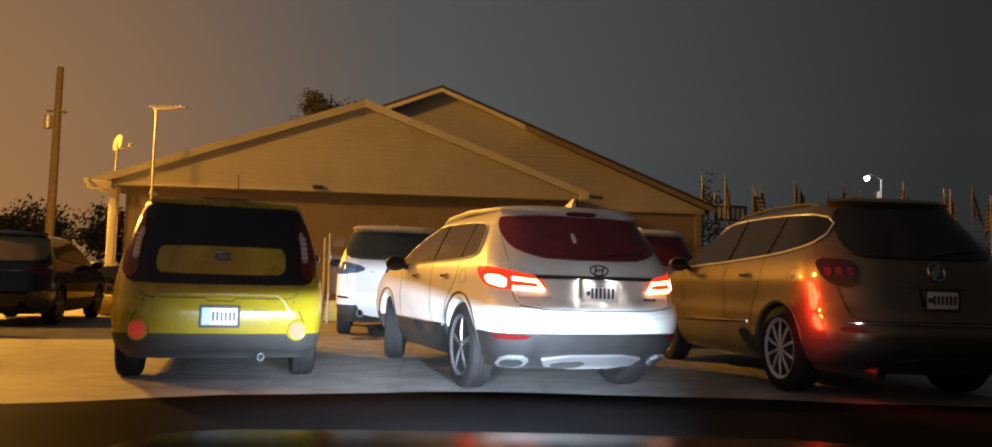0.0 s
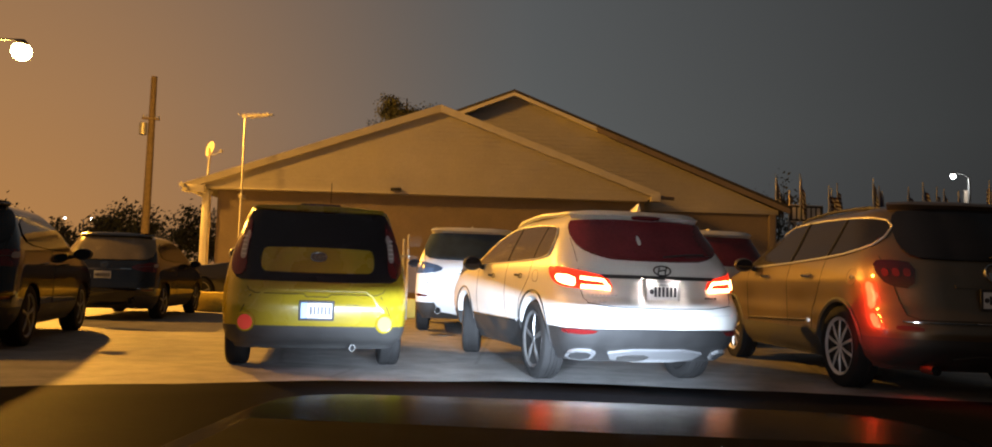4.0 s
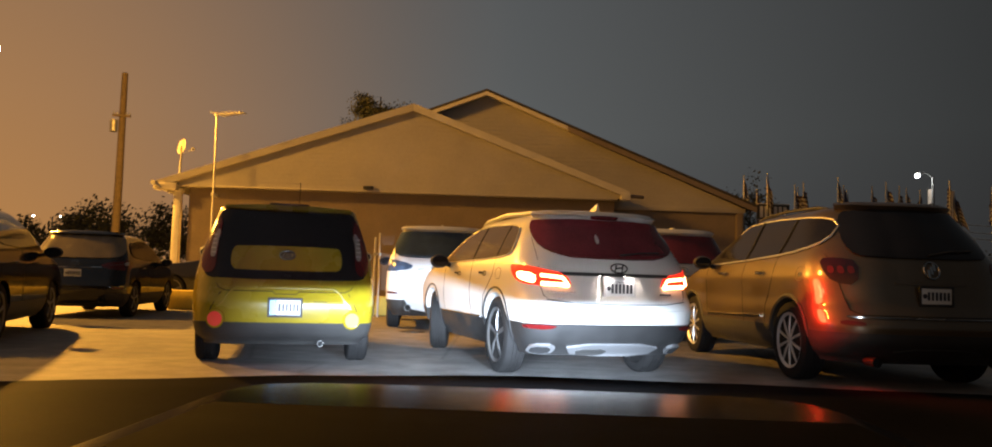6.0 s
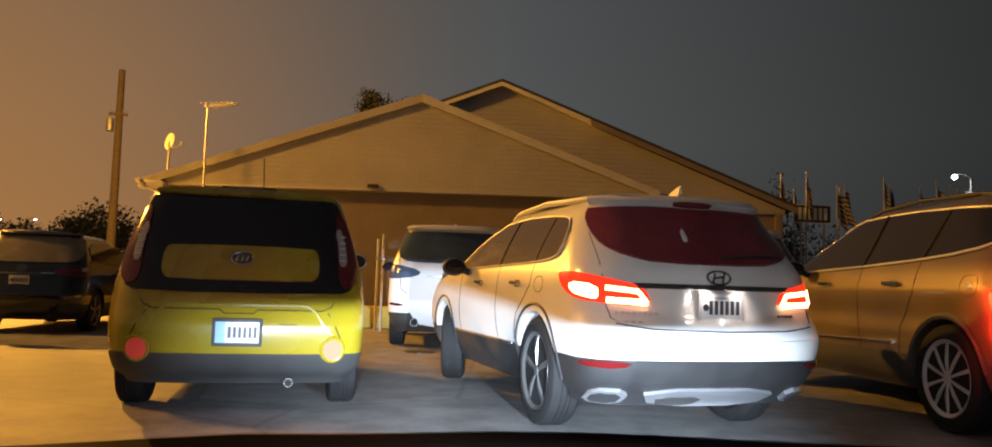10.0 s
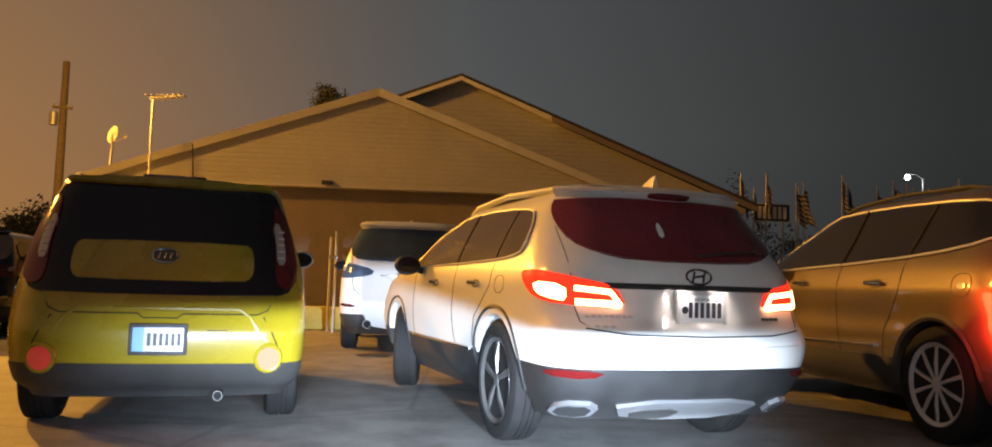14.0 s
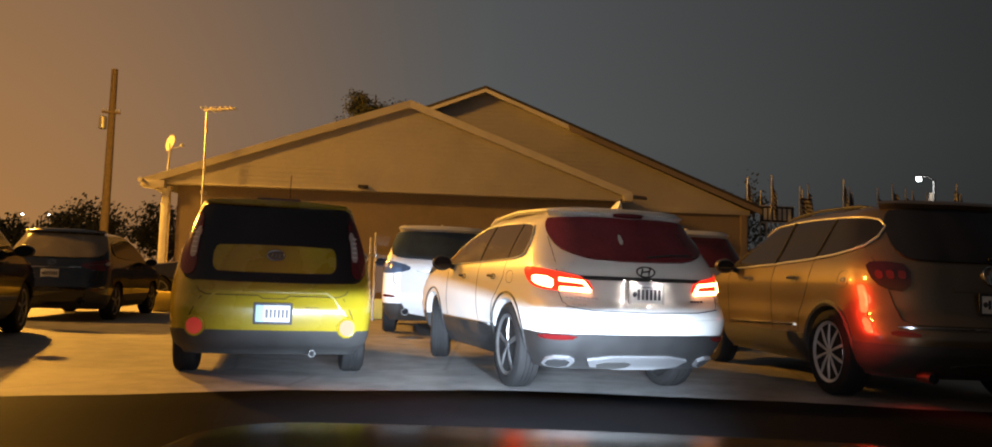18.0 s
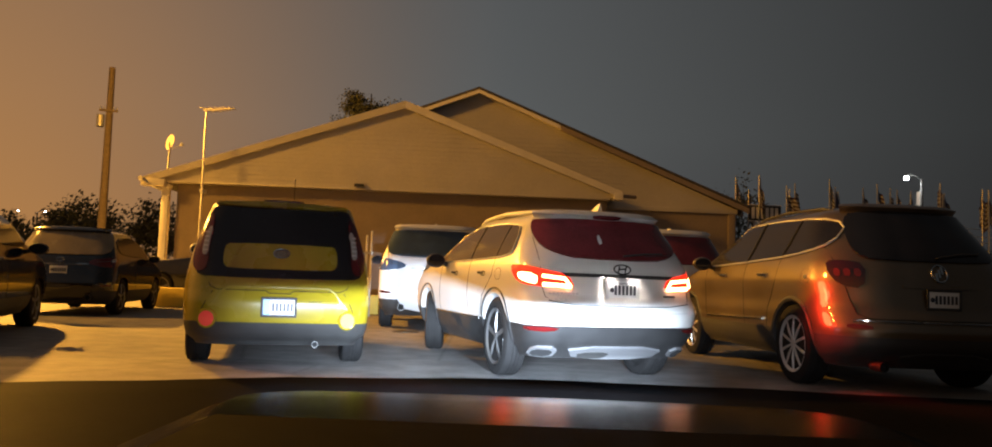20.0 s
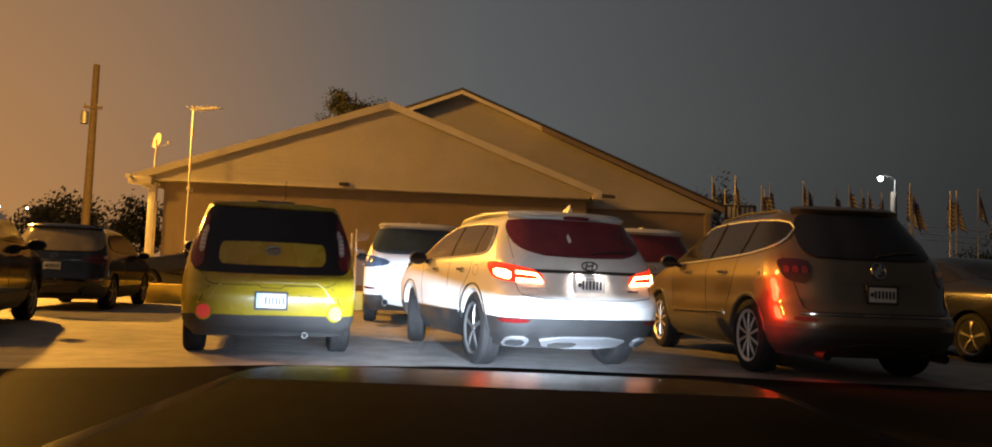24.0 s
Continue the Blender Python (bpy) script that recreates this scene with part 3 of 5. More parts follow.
def gable_face(parent, x0, x1, z0, peak_x, peak_z, y, course=0.14):
    """Lapped siding boards that fill a gable, each board a wedge, thicker at its foot."""
    bm = bmesh.new()
    z = z0
    while z < peak_z - 0.02:
        zt = min(z + course, peak_z - 0.005)
        f0, f1 = (z - z0) / (peak_z - z0), (zt - z0) / (peak_z - z0)
        a0, c0 = x0 + (peak_x - x0) * f0, x1 + (peak_x - x1) * f0
        a1, c1 = x0 + (peak_x - x0) * f1, x1 + (peak_x - x1) * f1
        vs = [bm.verts.new(p) for p in ((a0, y - 0.013, z), (c0, y - 0.013, z), (c1, y - 0.004, zt), (a1, y - 0.004, zt), (a0, y, z), (c0, y, z))]
        bm.faces.new(vs[:4])
        bm.faces.new((vs[0], vs[1], vs[5], vs[4]))
        z += course
    back = [bm.verts.new(p) for p in ((x0, y + 0.01, z0), (x1, y + 0.01, z0), (peak_x, y + 0.01, peak_z))]
    bm.faces.new(back)
    o = part("gable_siding", bm, M_SIDING, parent, "tan lapped vinyl siding", smooth=False)
    o["kind"] = "stuff"
    return o


def slab(parent, name, pts, thick, material, label=""):
    """A flat slab from four corners, thickened downwards."""
    bm = bmesh.new()
    top = [bm.verts.new(p) for p in pts]
    low = [bm.verts.new((p[0], p[1], p[2] - thick)) for p in pts]
    bm.faces.new(top)
    bm.faces.new(low[::-1])
    for i in range(4):
        bm.faces.new((top[i], top[(i + 1) % 4], low[(i + 1) % 4], low[i]))
    return part(name, bm, material, parent, label, smooth=False)


half = 7.84
R_PX, R_PZ, R_RX, R_Y = 10.16, 7.27, 19.3, 1.25
R_LX = 2 * R_PX - R_RX
# front gable
gable_face(house, 0.02, B_W + 0.22, B_EAVE - 0.06, half, B_PEAK - 0.10, 0.13)
for ex, ez in ((-0.12, B_EAVE), (B_W + 0.05, B_RIGHT)):
    slab(house, "roof", [(half, 0.0, B_PEAK + 0.02), (ex, 0.0, ez), (ex, 3.4, ez), (half, 3.4, B_PEAK + 0.02)], 0.14, M_SHINGLE, "dark asphalt shingle roof slope")
    # rake board along the front edge
    bm = bmesh.new()
    a, c = Vector((half, 0, B_PEAK + 0.03)), Vector((ex, 0, ez + 0.01))
    vs = [bm.verts.new(p) for p in ((a.x, -0.03, a.z), (c.x, -0.03, c.z), (c.x, -0.03, c.z - 0.22), (a.x, -0.03, a.z - 0.24), (a.x, 0.02, a.z), (c.x, 0.02, c.z), (c.x, 0.02, c.z - 0.22), (a.x, 0.02, a.z - 0.24))]
    for q in ((0, 1, 2, 3), (7, 6, 5, 4), (0, 4, 5, 1), (1, 5, 6, 2), (2, 6, 7, 3), (3, 7, 4, 0)):
        bm.faces.new([vs[k] for k in q])
    if ex > 0:
        part("rake_board", bm, M_FASCIA, house, "pale painted rake board", smooth=False)
    else:
        part("rake_board", bm, M_SIDING, house, "tan rake board", smooth=False)
    # soffit under the rake overhang
    slab(house, "rake_soffit", [(half, 0.02, B_PEAK - 0.13), (ex, 0.02, ez - 0.15), (ex, 0.115, ez - 0.15), (half, 0.115, B_PEAK - 0.13)], 0.02, M_FASCIA)
# eave returns at both ends, with gutters
for x0, x1, ez in ((-0.15, 0.55, B_EAVE), (B_W - 0.22, B_W + 0.08, B_RIGHT)):
    part("eave_return", box(x0, x1, -0.05, 0.34, ez - 0.26, ez - 0.04, 0.01), M_FASCIA, house)
part("gutter", tube([(B_W + 0.10, 0.1, B_RIGHT - 0.12), (B_W + 0.55, 0.3, B_RIGHT - 0.12)], 0.06, 8), M_LOWWALL, house, "brown metal gutter")
part("gutter", tube([(-0.12, -0.2, B_EAVE - 0.06), (-0.12, 6.0, B_EAVE - 0.04)], 0.075, 10), M_PAINTW, house, "white metal gutter")
part("gutter_elbow", tube([(-0.12, -0.16, B_EAVE - 0.08), (0.10, 0.05, B_EAVE - 0.22), (0.42, 0.30, B_EAVE - 0.36)], 0.05, 8), M_PAINTW, house, "white gutter elbow")
# wall head, corner post and walls
part("wall_head", box(0.30, B_W - 0.30, 0.10, 0.44, B_HEAD, B_HEAD + 0.06, 0.01), M_SIDING, house, "tan clad wall head")
for px in (0.50,):
    post = part("corner_post", box(px - 0.11, px + 0.11, 0.23, 0.45, 0.0, B_HEAD - 0.06, 0.015), M_PAINTW, house, "white square corner post")
    part("post_base", box(px - 0.15, px + 0.15, 0.19, 0.49, 0.0, 0.18, 0.02), M_PAINTW, post)
    part("post_cap", box(px - 0.14, px + 0.14, 0.20, 0.48, B_HEAD - 0.16, B_HEAD - 0.055, 0.01), M_PAINTW, post)
part("front_wall", box(0.80, B_W - 0.35, 0.46, 0.70, 0.0, B_HEAD - 0.005), M_LOWWALL, house, "brown rendered front wall")
part("front_wall", box(B_W - 0.35, R_RX - 0.35, R_Y + 0.34, R_Y + 0.60, 0.0, B_HEAD - 0.005), M_LOWWALL, house, "brown rendered front wall, set back")
part("wall_return", box(B_W - 0.60, B_W - 0.354, 0.704, R_Y + 0.60, 0.0, B_HEAD - 0.005), M_LOWWALL, house)
part("side_wall", box(0.80, 1.05, 0.704, B_DEEP, 0.0, B_EAVE - 0.15), M_LOWWALL, house)
part("side_wall", box(R_RX - 0.60, R_RX - 0.354, R_Y + 0.604, B_DEEP, 0.0, B_EAVE - 0.15), M_LOWWALL, house)
part("back_wall", box(0.80, R_RX - 0.35, B_DEEP, B_DEEP + 0.25, 0.0, B_EAVE - 0.15), M_LOWWALL, house)
lampb = part("soffit_lamp", box(6.35, 6.67, -0.03, 0.115, B_HEAD + 0.08, B_HEAD + 0.18, 0.03), M_TRIM, house, "small dark soffit lamp, unlit")
part("lamp_lens", box(6.39, 6.63, 0.0, 0.09, B_HEAD + 0.065, B_HEAD + 0.082, 0.004), M_CLEAR, lampb)
# the larger roof behind, its ridge further along
gable_face(house, R_LX + 0.3, R_RX - 0.35, B_EAVE - 0.12, R_PX, R_PZ - 0.18, R_Y + 0.30)
for ex in (R_LX, R_RX):
    slab(house, "main_roof", [(R_PX, R_Y, R_PZ), (ex, R_Y, B_EAVE), (ex, B_DEEP, B_EAVE), (R_PX, B_DEEP, R_PZ)], 0.16, M_SHINGLE, "dark asphalt shingle main roof")
    # East board is pale over its top 30 percent, brown below
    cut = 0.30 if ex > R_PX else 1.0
    for f0, f1, m, lab in ((0.0, cut, M_FASCIA, "pale painted rake board"), (cut + 0.002, 1.0, M_LOWWALL, "brown lower rake board")):
        if f1 - f0 < 0.01:
            continue
        bm = bmesh.new()
        a, c = (Vector((R_PX + (ex - R_PX) * f, 0, R_PZ + (B_EAVE - R_PZ) * f - 0.10)) for f in (f0, f1))
        d = 0.12 if m is M_FASCIA else 0.17
        vs = [bm.verts.new(p) for y in (R_Y - 0.03, R_Y + 0.02) for p in ((a.x, y, a.z), (c.x, y, c.z), (c.x, y, c.z - d), (a.x, y, a.z - d))]
        for q in ((0, 1, 2, 3), (7, 6, 5, 4), (0, 4, 5, 1), (1, 5, 6, 2), (2, 6, 7, 3), (3, 7, 4, 0)):
            bm.faces.new([vs[k] for k in q])
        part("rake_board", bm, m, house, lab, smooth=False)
    slab(house, "rake_soffit", [(R_PX, R_Y + 0.02, R_PZ - 0.18), (ex, R_Y + 0.02, B_EAVE - 0.18), (ex, R_Y + 0.30, B_EAVE - 0.18), (R_PX, R_Y + 0.30, R_PZ - 0.18)], 0.02, M_FASCIA)
part("main_beam", box(B_W - 0.2, R_RX - 0.3, R_Y + 0.24, R_Y + 0.44, B_HEAD - 0.16, B_HEAD, 0.01), M_SIDING, house)
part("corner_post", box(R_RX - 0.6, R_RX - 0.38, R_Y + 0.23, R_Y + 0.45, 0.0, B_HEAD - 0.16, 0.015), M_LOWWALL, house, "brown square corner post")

# ---- yellow kerb wall in front of the building ----
kb = thing("kerb_wall", pose(-7.15, 17.7, 0, 0, 0, -1), "long low concrete kerb wall painted yellow", "kerb")
part("kerb_block", box(0, 2.35, -0.12, 0.12, 0, 0.44, 0.03), M_KERB, kb)
part("kerb_block", box(2.37, 5.05, -0.12, 0.12, 0, 0.44, 0.03), M_KERB, kb)

drain = thing("drain_cover", pose(-1.02, 12.2, 0.0), "small round dark iron drain cover in the asphalt", "drain cover")
part("cover", revolve([(-0.006, 0.19), (0.008, 0.19), (0.011, 0.175)], 24), M_TRIM, drain, at=pose(0, 0, 0, 0, -90, 0))
part("rim", revolve([(-0.004, 0.225), (0.006, 0.225), (0.008, 0.20), (-0.004, 0.20)], 24), M_PIPE, drain, at=pose(0, 0, 0, 0, -90, 0))

pipes = thing("pipe_stand", pose(-2.25, 16.6, 0), "pair of thin pale steel pipes beside the kerb wall", "pipe")
for x, z in ((-0.05, 1.75), (0.05, 1.85)):
    part("pipe", tube([(x, 0, 0), (x, 0, z * 0.5), (x, 0, z)], 0.022, 8), M_PAINTW, pipes)
part("pipe_clip", box(-0.09, 0.09, -0.03, 0.03, 1.35, 1.40, 0.008), M_GALV, pipes)

# ---- mast with television aerial, satellite dish ----
mast = thing("aerial_mast", pose(-8.28, 23.5, 0, 0, 0, 2), "thin steel mast with a television aerial", "aerial")
part("mast_pole", tube([(0, 0, 0), (0.01, 0, 3.0), (0, 0, 5.72)], 0.027, 10), M_AERIAL, mast)
part("aerial_boom", tube([(-0.08, -0.02, 5.70), (0.88, -0.25, 5.76)], 0.026, 8), M_AERIAL, mast)
for i in range(7):
    bx = 0.05 + i * 0.13
    hl = 0.36 - 0.03 * i
    part("aerial_rod", tube([(bx - hl * 0.35, -0.03 - bx * 0.24 - hl * 0.94, 5.71 + bx * 0.06), (bx + hl * 0.35, -0.03 - bx * 0.24 + hl * 0.94, 5.71 + bx * 0.06)], 0.016, 6), M_AERIAL, mast)
part("mast_bracket", box(-0.05, 0.05, -0.05, 0.35, 3.2, 3.3, 0.01), M_AERIAL, mast)

dish = thing("satellite_dish", pose(-9.66, 24.35, 3.60, 0, 0, 10), "small satellite dish on a bent arm at the roof's corner", "satellite dish")
bm = bmesh.new()
rings = []
for r in np.linspace(0.03, 0.25, 7):
    rings.append([bm.verts.new((r * 0.82 * np.cos(a), -0.55 * r * r, r * np.sin(a))) for a in np.linspace(0, 2 * np.pi, 28, endpoint=False)])
for a, c in zip(rings, rings[1:]):
    for i in range(28):
        bm.faces.new((a[i], a[(i + 1) % 28], c[(i + 1) % 28], c[i]))
bm.faces.new(rings[0])
bmesh.ops.solidify(bm, geom=bm.faces[:], thickness=0.012)
part("reflector", bm, M_DISH, dish, "pale dish reflector", at=pose(0, -0.08, 1.22, 18, 0, 72))
part("arm", tube([(0.0, 0.0, 0.0), (0.0, 0.02, 0.55), (0.02, 0.02, 0.95), (0.0, -0.04, 1.25)], 0.03, 8), M_GALV, dish)
part("feed_arm", tube([(0.02, -0.08, 1.0), (0.25, -0.28, 1.02), (0.42, -0.36, 1.10)], 0.014, 6), M_GALV, dish)
part("feed_horn", box(0.39, 0.48, -0.41, -0.31, 1.07, 1.16, 0.02), M_DISH, dish)

# ---- poles and street lamps ----


def utility_pole(at, height, label, arms=1):
    t = thing("utility_pole", at, label, "utility pole", "utility poles")
    part("pole", tube([(0, 0, 0), (0.02, 0, height * 0.5), (0.0, 0, height)], 0.26, 12, r_end=0.17), M_WOODPOLE, t)
    for k in range(arms):
        z = height - 2.6 - k * 0.9
        arm = part("crossarm", box(-0.48, 0.48, -0.32, -0.20, z, z + 0.12, 0.01), M_WOODPOLE, t)
        for x in (-0.42, -0.24, 0.24, 0.42):
            part("insulator", tube([(x, -0.26, z + 0.11), (x, -0.26, z + 0.27)], 0.035, 8), M_GALV, arm)
    part("transformer", revolve([(-0.35, 0.19), (-0.33, 0.21), (0.33, 0.21), (0.36, 0.16)], 18), M_GALV, t, "grey pole transformer", at=pose(-0.38, -0.30, height - 3.15, 0, 90, 0))
    return t


utility_pole(pose(-21.1, 45.0, 0, 0, 0, 15), 12.2, "tall weathered wooden utility pole with crossarm")
utility_pole(pose(26.3, 46.0, 0, 0, 0, 0), 7.0, "pale utility pole lit by a street lamp", 0)


def street_lamp(at, height, lens, label, out=1.2, globe=0.22):
    t = thing("street_lamp", at, label, "street lamp", "street lamps")
    part("pole", tube([(-out, 0, 0), (-out, 0, height * 0.6), (-out, 0, height - 0.05)], 0.10, 12, r_end=0.06), M_TRIM, t, "dark lamp pole")
    part("arm", tube([(-out, 0, height - 0.1), (-out * 0.6, 0, height + globe + 0.02), (0.0, 0, height + globe + 0.08)], 0.03, 8), M_TRIM, t)
    hd = part("head", revolve([(globe * 0.55, globe * 0.75), (globe * 0.9, globe * 0.7), (globe * 1.3, globe * 0.3)], 20), M_WOODPOLE, t, at=pose(0, 0, height, 0, -90, 0))
    bm = bmesh.new()
    bmesh.ops.create_uvsphere(bm, u_segments=24, v_segments=14, radius=globe, matrix=Matrix.Translation((0, 0, height)))
    lens_o = part("globe", bm, lens, hd, "glowing lamp globe", at=pose(0, 0, 0, 0, 0, 0))
    lens_o.matrix_basis = pose(0, 0, height, 0, -90, 0).inverted()
    lens_o.visible_shadow = False
    return t


street_lamp(pose(*SOD_A[:2], 0, 0, 0, 20), SOD_A[2], M_SODLAMP, "sodium street lamp glowing amber on a steel pole", 1.2, 0.30)
# Pole and globe added out of view for the second sodium light
street_lamp(pose(*SOD_UNSEEN[:2], 0, 0, 0, 120), SOD_UNSEEN[2], M_SODLAMP, "sodium street lamp glowing amber on a steel pole")
street_lamp(pose(*LED_C[:2], 0, 0, 0, 180), LED_C[2], M_LEDLAMP, "white street lamp glowing beyond the flags", 0.9, 0.13)
for fx, fy, fz in ((-49, 80, 5.9), (-45.5, 80, 6.0), (-42.8, 80, 6.0), (-28, 80, 5.4)):
    street_lamp(pose(fx, fy, 0, 0, 0, 0), fz, M_LEDLAMP, "small distant street lamp in the dark", 0.8, 0.08)

# ---- cars ----


def dark_gap(parent, shell, mode, pts, closed=False, rounds=0, r=0.005):
    part("panel_gap", shell.line(mode, pts, r, -0.001, closed, rounds), M_WELL, parent)


def both(f):
    for s, m in ((-1, "left"), (1, "right")):
        f(s, m)


def yellow_hatchback(at):
    sh = Shell([
        (0.20, 0.26, 3.92, 0.78, 0.25, 0.5, 0.06), (0.30, 0.10, 4.06, 0.86, 0.30, 0.5, 0.08), (0.44, 0.02, 4.12, 0.888, 0.32, 0.5, 0.09),
        (0.60, 0.00, 4.13, 0.898, 0.33, 0.5, 0.09), (0.72, 0.04, 4.10, 0.898, 0.33, 0.5, 0.09), (0.86, 0.08, 3.95, 0.885, 0.33, 0.5, 0.09),
        (0.98, 0.12, 3.55, 0.865, 0.32, 0.5, 0.09), (1.10, 0.16, 3.10, 0.835, 0.30, 0.5, 0.09), (1.32, 0.25, 2.80, 0.765, 0.26, 0.4, 0.08),
        (1.46, 0.31, 2.55, 0.715, 0.24, 0.4, 0.07), (1.53, 0.34, 2.35, 0.68, 0.22, 0.4, 0.06), (1.565, 0.44, 2.15, 0.60, 0.2, 0.35, 0.05),
        (1.59, 0.75, 1.9, 0.44, 0.2, 0.3, 0.03), (1.60, 1.1, 1.7, 0.2, 0.1, 0.1, 0.01)])
    car = thing("hatchback_car", at, "acid-yellow boxy hatchback with black rear glass, parked", "car")
    body_part(sh, car, M_YELLOW, 0.40, 1.60, 60, (0.78, 3.35), 0.36, 0.90, label="acid-yellow painted body")
    body_part(sh, car, M_CLADK, 0.20, 0.42, 8, (0.78, 3.35), 0.365, 0.90, "lower_bumper", "dark plastic bumper and sills", 0.008)
    tg = part("tailgate_glass", sh.patch("rear", [(-0.60, 1.505), (0.60, 1.505), (0.69, 1.475), (0.765, 1.25), (0.84, 0.98), (0.80, 0.86), (0.70, 0.825), (-0.70, 0.825), (-0.80, 0.86), (-0.84, 0.98), (-0.765, 1.25), (-0.69, 1.475)], 0.016, 0.04, 1, 12, 0.03), M_GLASS, car, "glossy black rear window surround")
    part("inset_panel", sh.patch("rear", [(-0.48, 1.14), (0.48, 1.14), (0.53, 1.11), (0.545, 1.0), (0.53, 0.93), (0.48, 0.905), (-0.48, 0.905), (-0.53, 0.93), (-0.545, 1.0), (-0.53, 1.11)], 0.026, 0.03, 1, 9, 0.03), M_YELLOW, tg, "yellow panel set in the glass")
    em = part("emblem", sh.patch("rear", [(-0.075, 1.05), (-0.05, 1.085), (0.05, 1.085), (0.075, 1.05), (0.05, 1.015), (-0.05, 1.015)], 0.033, 0.03, 2, 3, 0.02), M_BROWN, tg, "dark oval emblem with chrome ring")
    part("emblem_ring", sh.line("rear", [(-0.082, 1.05), (-0.05, 1.09), (0.05, 1.09), (0.082, 1.05), (0.05, 1.01), (-0.05, 1.01)], 0.007, 0.034, True, 2), M_CHROME, em)
    for k in (-0.034, 0.0, 0.034):
        part("emblem_bar", sh.line("rear", [(k - 0.006, 1.034), (k + 0.006, 1.066)], 0.005, 0.036), M_CHROME, em)
    for s in (-1, 1):
        tl = part("tail_lamp", sh.patch("rear", [(s * 0.64, 1.42), (s * 0.73, 1.39), (s * 0.82, 1.17), (s * 0.855, 0.95), (s * 0.78, 0.86), (s * 0.68, 0.89), (s * 0.675, 1.12)], 0.025, 0.04, 2, 8, 0.03), M_REDLENS, car, "tall dark red tail lamp")
        part("lamp_window", sh.patch("rear", [(s * 0.650, 1.29), (s * 0.695, 1.28), (s * 0.735, 1.13), (s * 0.740, 1.02), (s * 0.685, 1.02), (s * 0.675, 1.15)], 0.032, 0.02, 1, 4, 0.03), M_CLEAR, tl, "clear lamp window")
        for k in range(5):
            z = 1.06 + 0.042 * k
            part("lamp_rib", sh.line("rear", [(s * 0.685, z), (s * 0.725, z)], 0.004, 0.033), M_SILVERP, tl)
        ring = part("reflector_bezel", sh.line("rear", [(s * 0.66 + 0.076 * np.cos(a), 0.455 + 0.076 * np.sin(a)) for a in np.linspace(0, 2 * np.pi, 20, endpoint=False)], 0.018, 0.006, True), M_YELLOW, car)
        part("reflector", sh.patch("rear", [(s * 0.66 + 0.067 * np.cos(a), 0.455 + 0.067 * np.sin(a)) for a in np.linspace(0, 2 * np.pi, 20, endpoint=False)], 0.022, 0.03, 0, 4), M_REFLGLOW if s > 0 else M_REFL, ring, "round reflector glowing for thrown-back headlamp light" if s > 0 else "round red reflector")
    dark_gap(car, sh, "rear", [(-0.72, 0.86), (-0.64, 0.74), (-0.58, 0.715), (-0.13, 0.715), (-0.10, 0.69), (0.10, 0.69), (0.13, 0.715), (0.58, 0.715), (0.64, 0.74), (0.72, 0.86)], r=0.0045)
    dark_gap(car, sh, "rear", [(-0.62, 0.70), (-0.68, 0.60), (-0.72, 0.52)])
    dark_gap(car, sh, "rear", [(0.62, 0.70), (0.68, 0.60), (0.72, 0.52)])
    part("bumper_crease", sh.line("rear", [(-0.66, 0.55), (-0.60, 0.60), (-0.54, 0.70), (-0.47, 0.745), (0.47, 0.745), (0.54, 0.70), (0.60, 0.60), (0.66, 0.55)], 0.014, -0.006), M_YELLOW, car)
    part("tow_cover", sh.line("rear", [(0.28, 0.62), (0.40, 0.62), (0.41, 0.56)], 0.003, 0.0), M_TRIM, car)
    plate(car, sh, 0.565, blue=True, frame_m=M_TRIM, off=0.012)
    part("spoiler", sh.patch("rear", [(-0.60, 1.525), (0.60, 1.525), (0.64, 1.495), (-0.64, 1.495)], 0.05, 0.07, 1, 3), M_YELLOW, car)
    part("high_brake_lamp", sh.patch("rear", [(-0.17, 1.545), (0.17, 1.545), (0.17, 1.525), (-0.17, 1.525)], 0.03, 0.04, 1, 2), M_REDLENS, car)
    part("roof_lamp_pod", box(-0.20, 0.20, 0.42, 0.56, 1.555, 1.588, 0.012), M_TRIM, car, "dark pod above the rear window")
    part("aerial", tube([(0.10, 0.62, 1.58), (0.10, 0.50, 1.72), (0.10, 0.40, 1.80)], 0.004, 6), M_TRIM, car)
    exhaust(car, 0.36, 0.18, 0.22, 0.03)
    both(lambda s, m: part("side_window", sh.patch(m, [(0.75, 1.10), (2.95, 1.02), (2.55, 1.42), (0.95, 1.47)], 0.012, 0.03, 2, 9, 0.04), M_GLASS, car))
    both(lambda s, m: part("door_handle", sh.line(m, [(1.05, 0.98), (1.25, 0.985)], 0.016, 0.015), M_CHROME, car))
    both(lambda s, m: dark_gap(car, sh, m, [(1.75, 1.05), (1.75, 0.40)]))
    both(lambda s, m: dark_gap(car, sh, m, [(0.95, 1.05), (1.10, 0.75), (1.15, 0.45)]))
    both(lambda s, m: mirror_part(car, (s * 0.99, 2.78, 1.13), s, M_SILVERP))
    part("windscreen", sh.patch("front", [(-0.6, 1.08), (0.6, 1.08), (0.52, 1.48), (-0.52, 1.48)], 0.004, 0.012, 1, 4), M_GLASS, car)
    for x in (-0.77, 0.77):
        for y in (0.78, 3.35):
            add_wheel(car, x, y, "five", 0.325, 0.215)
    return car


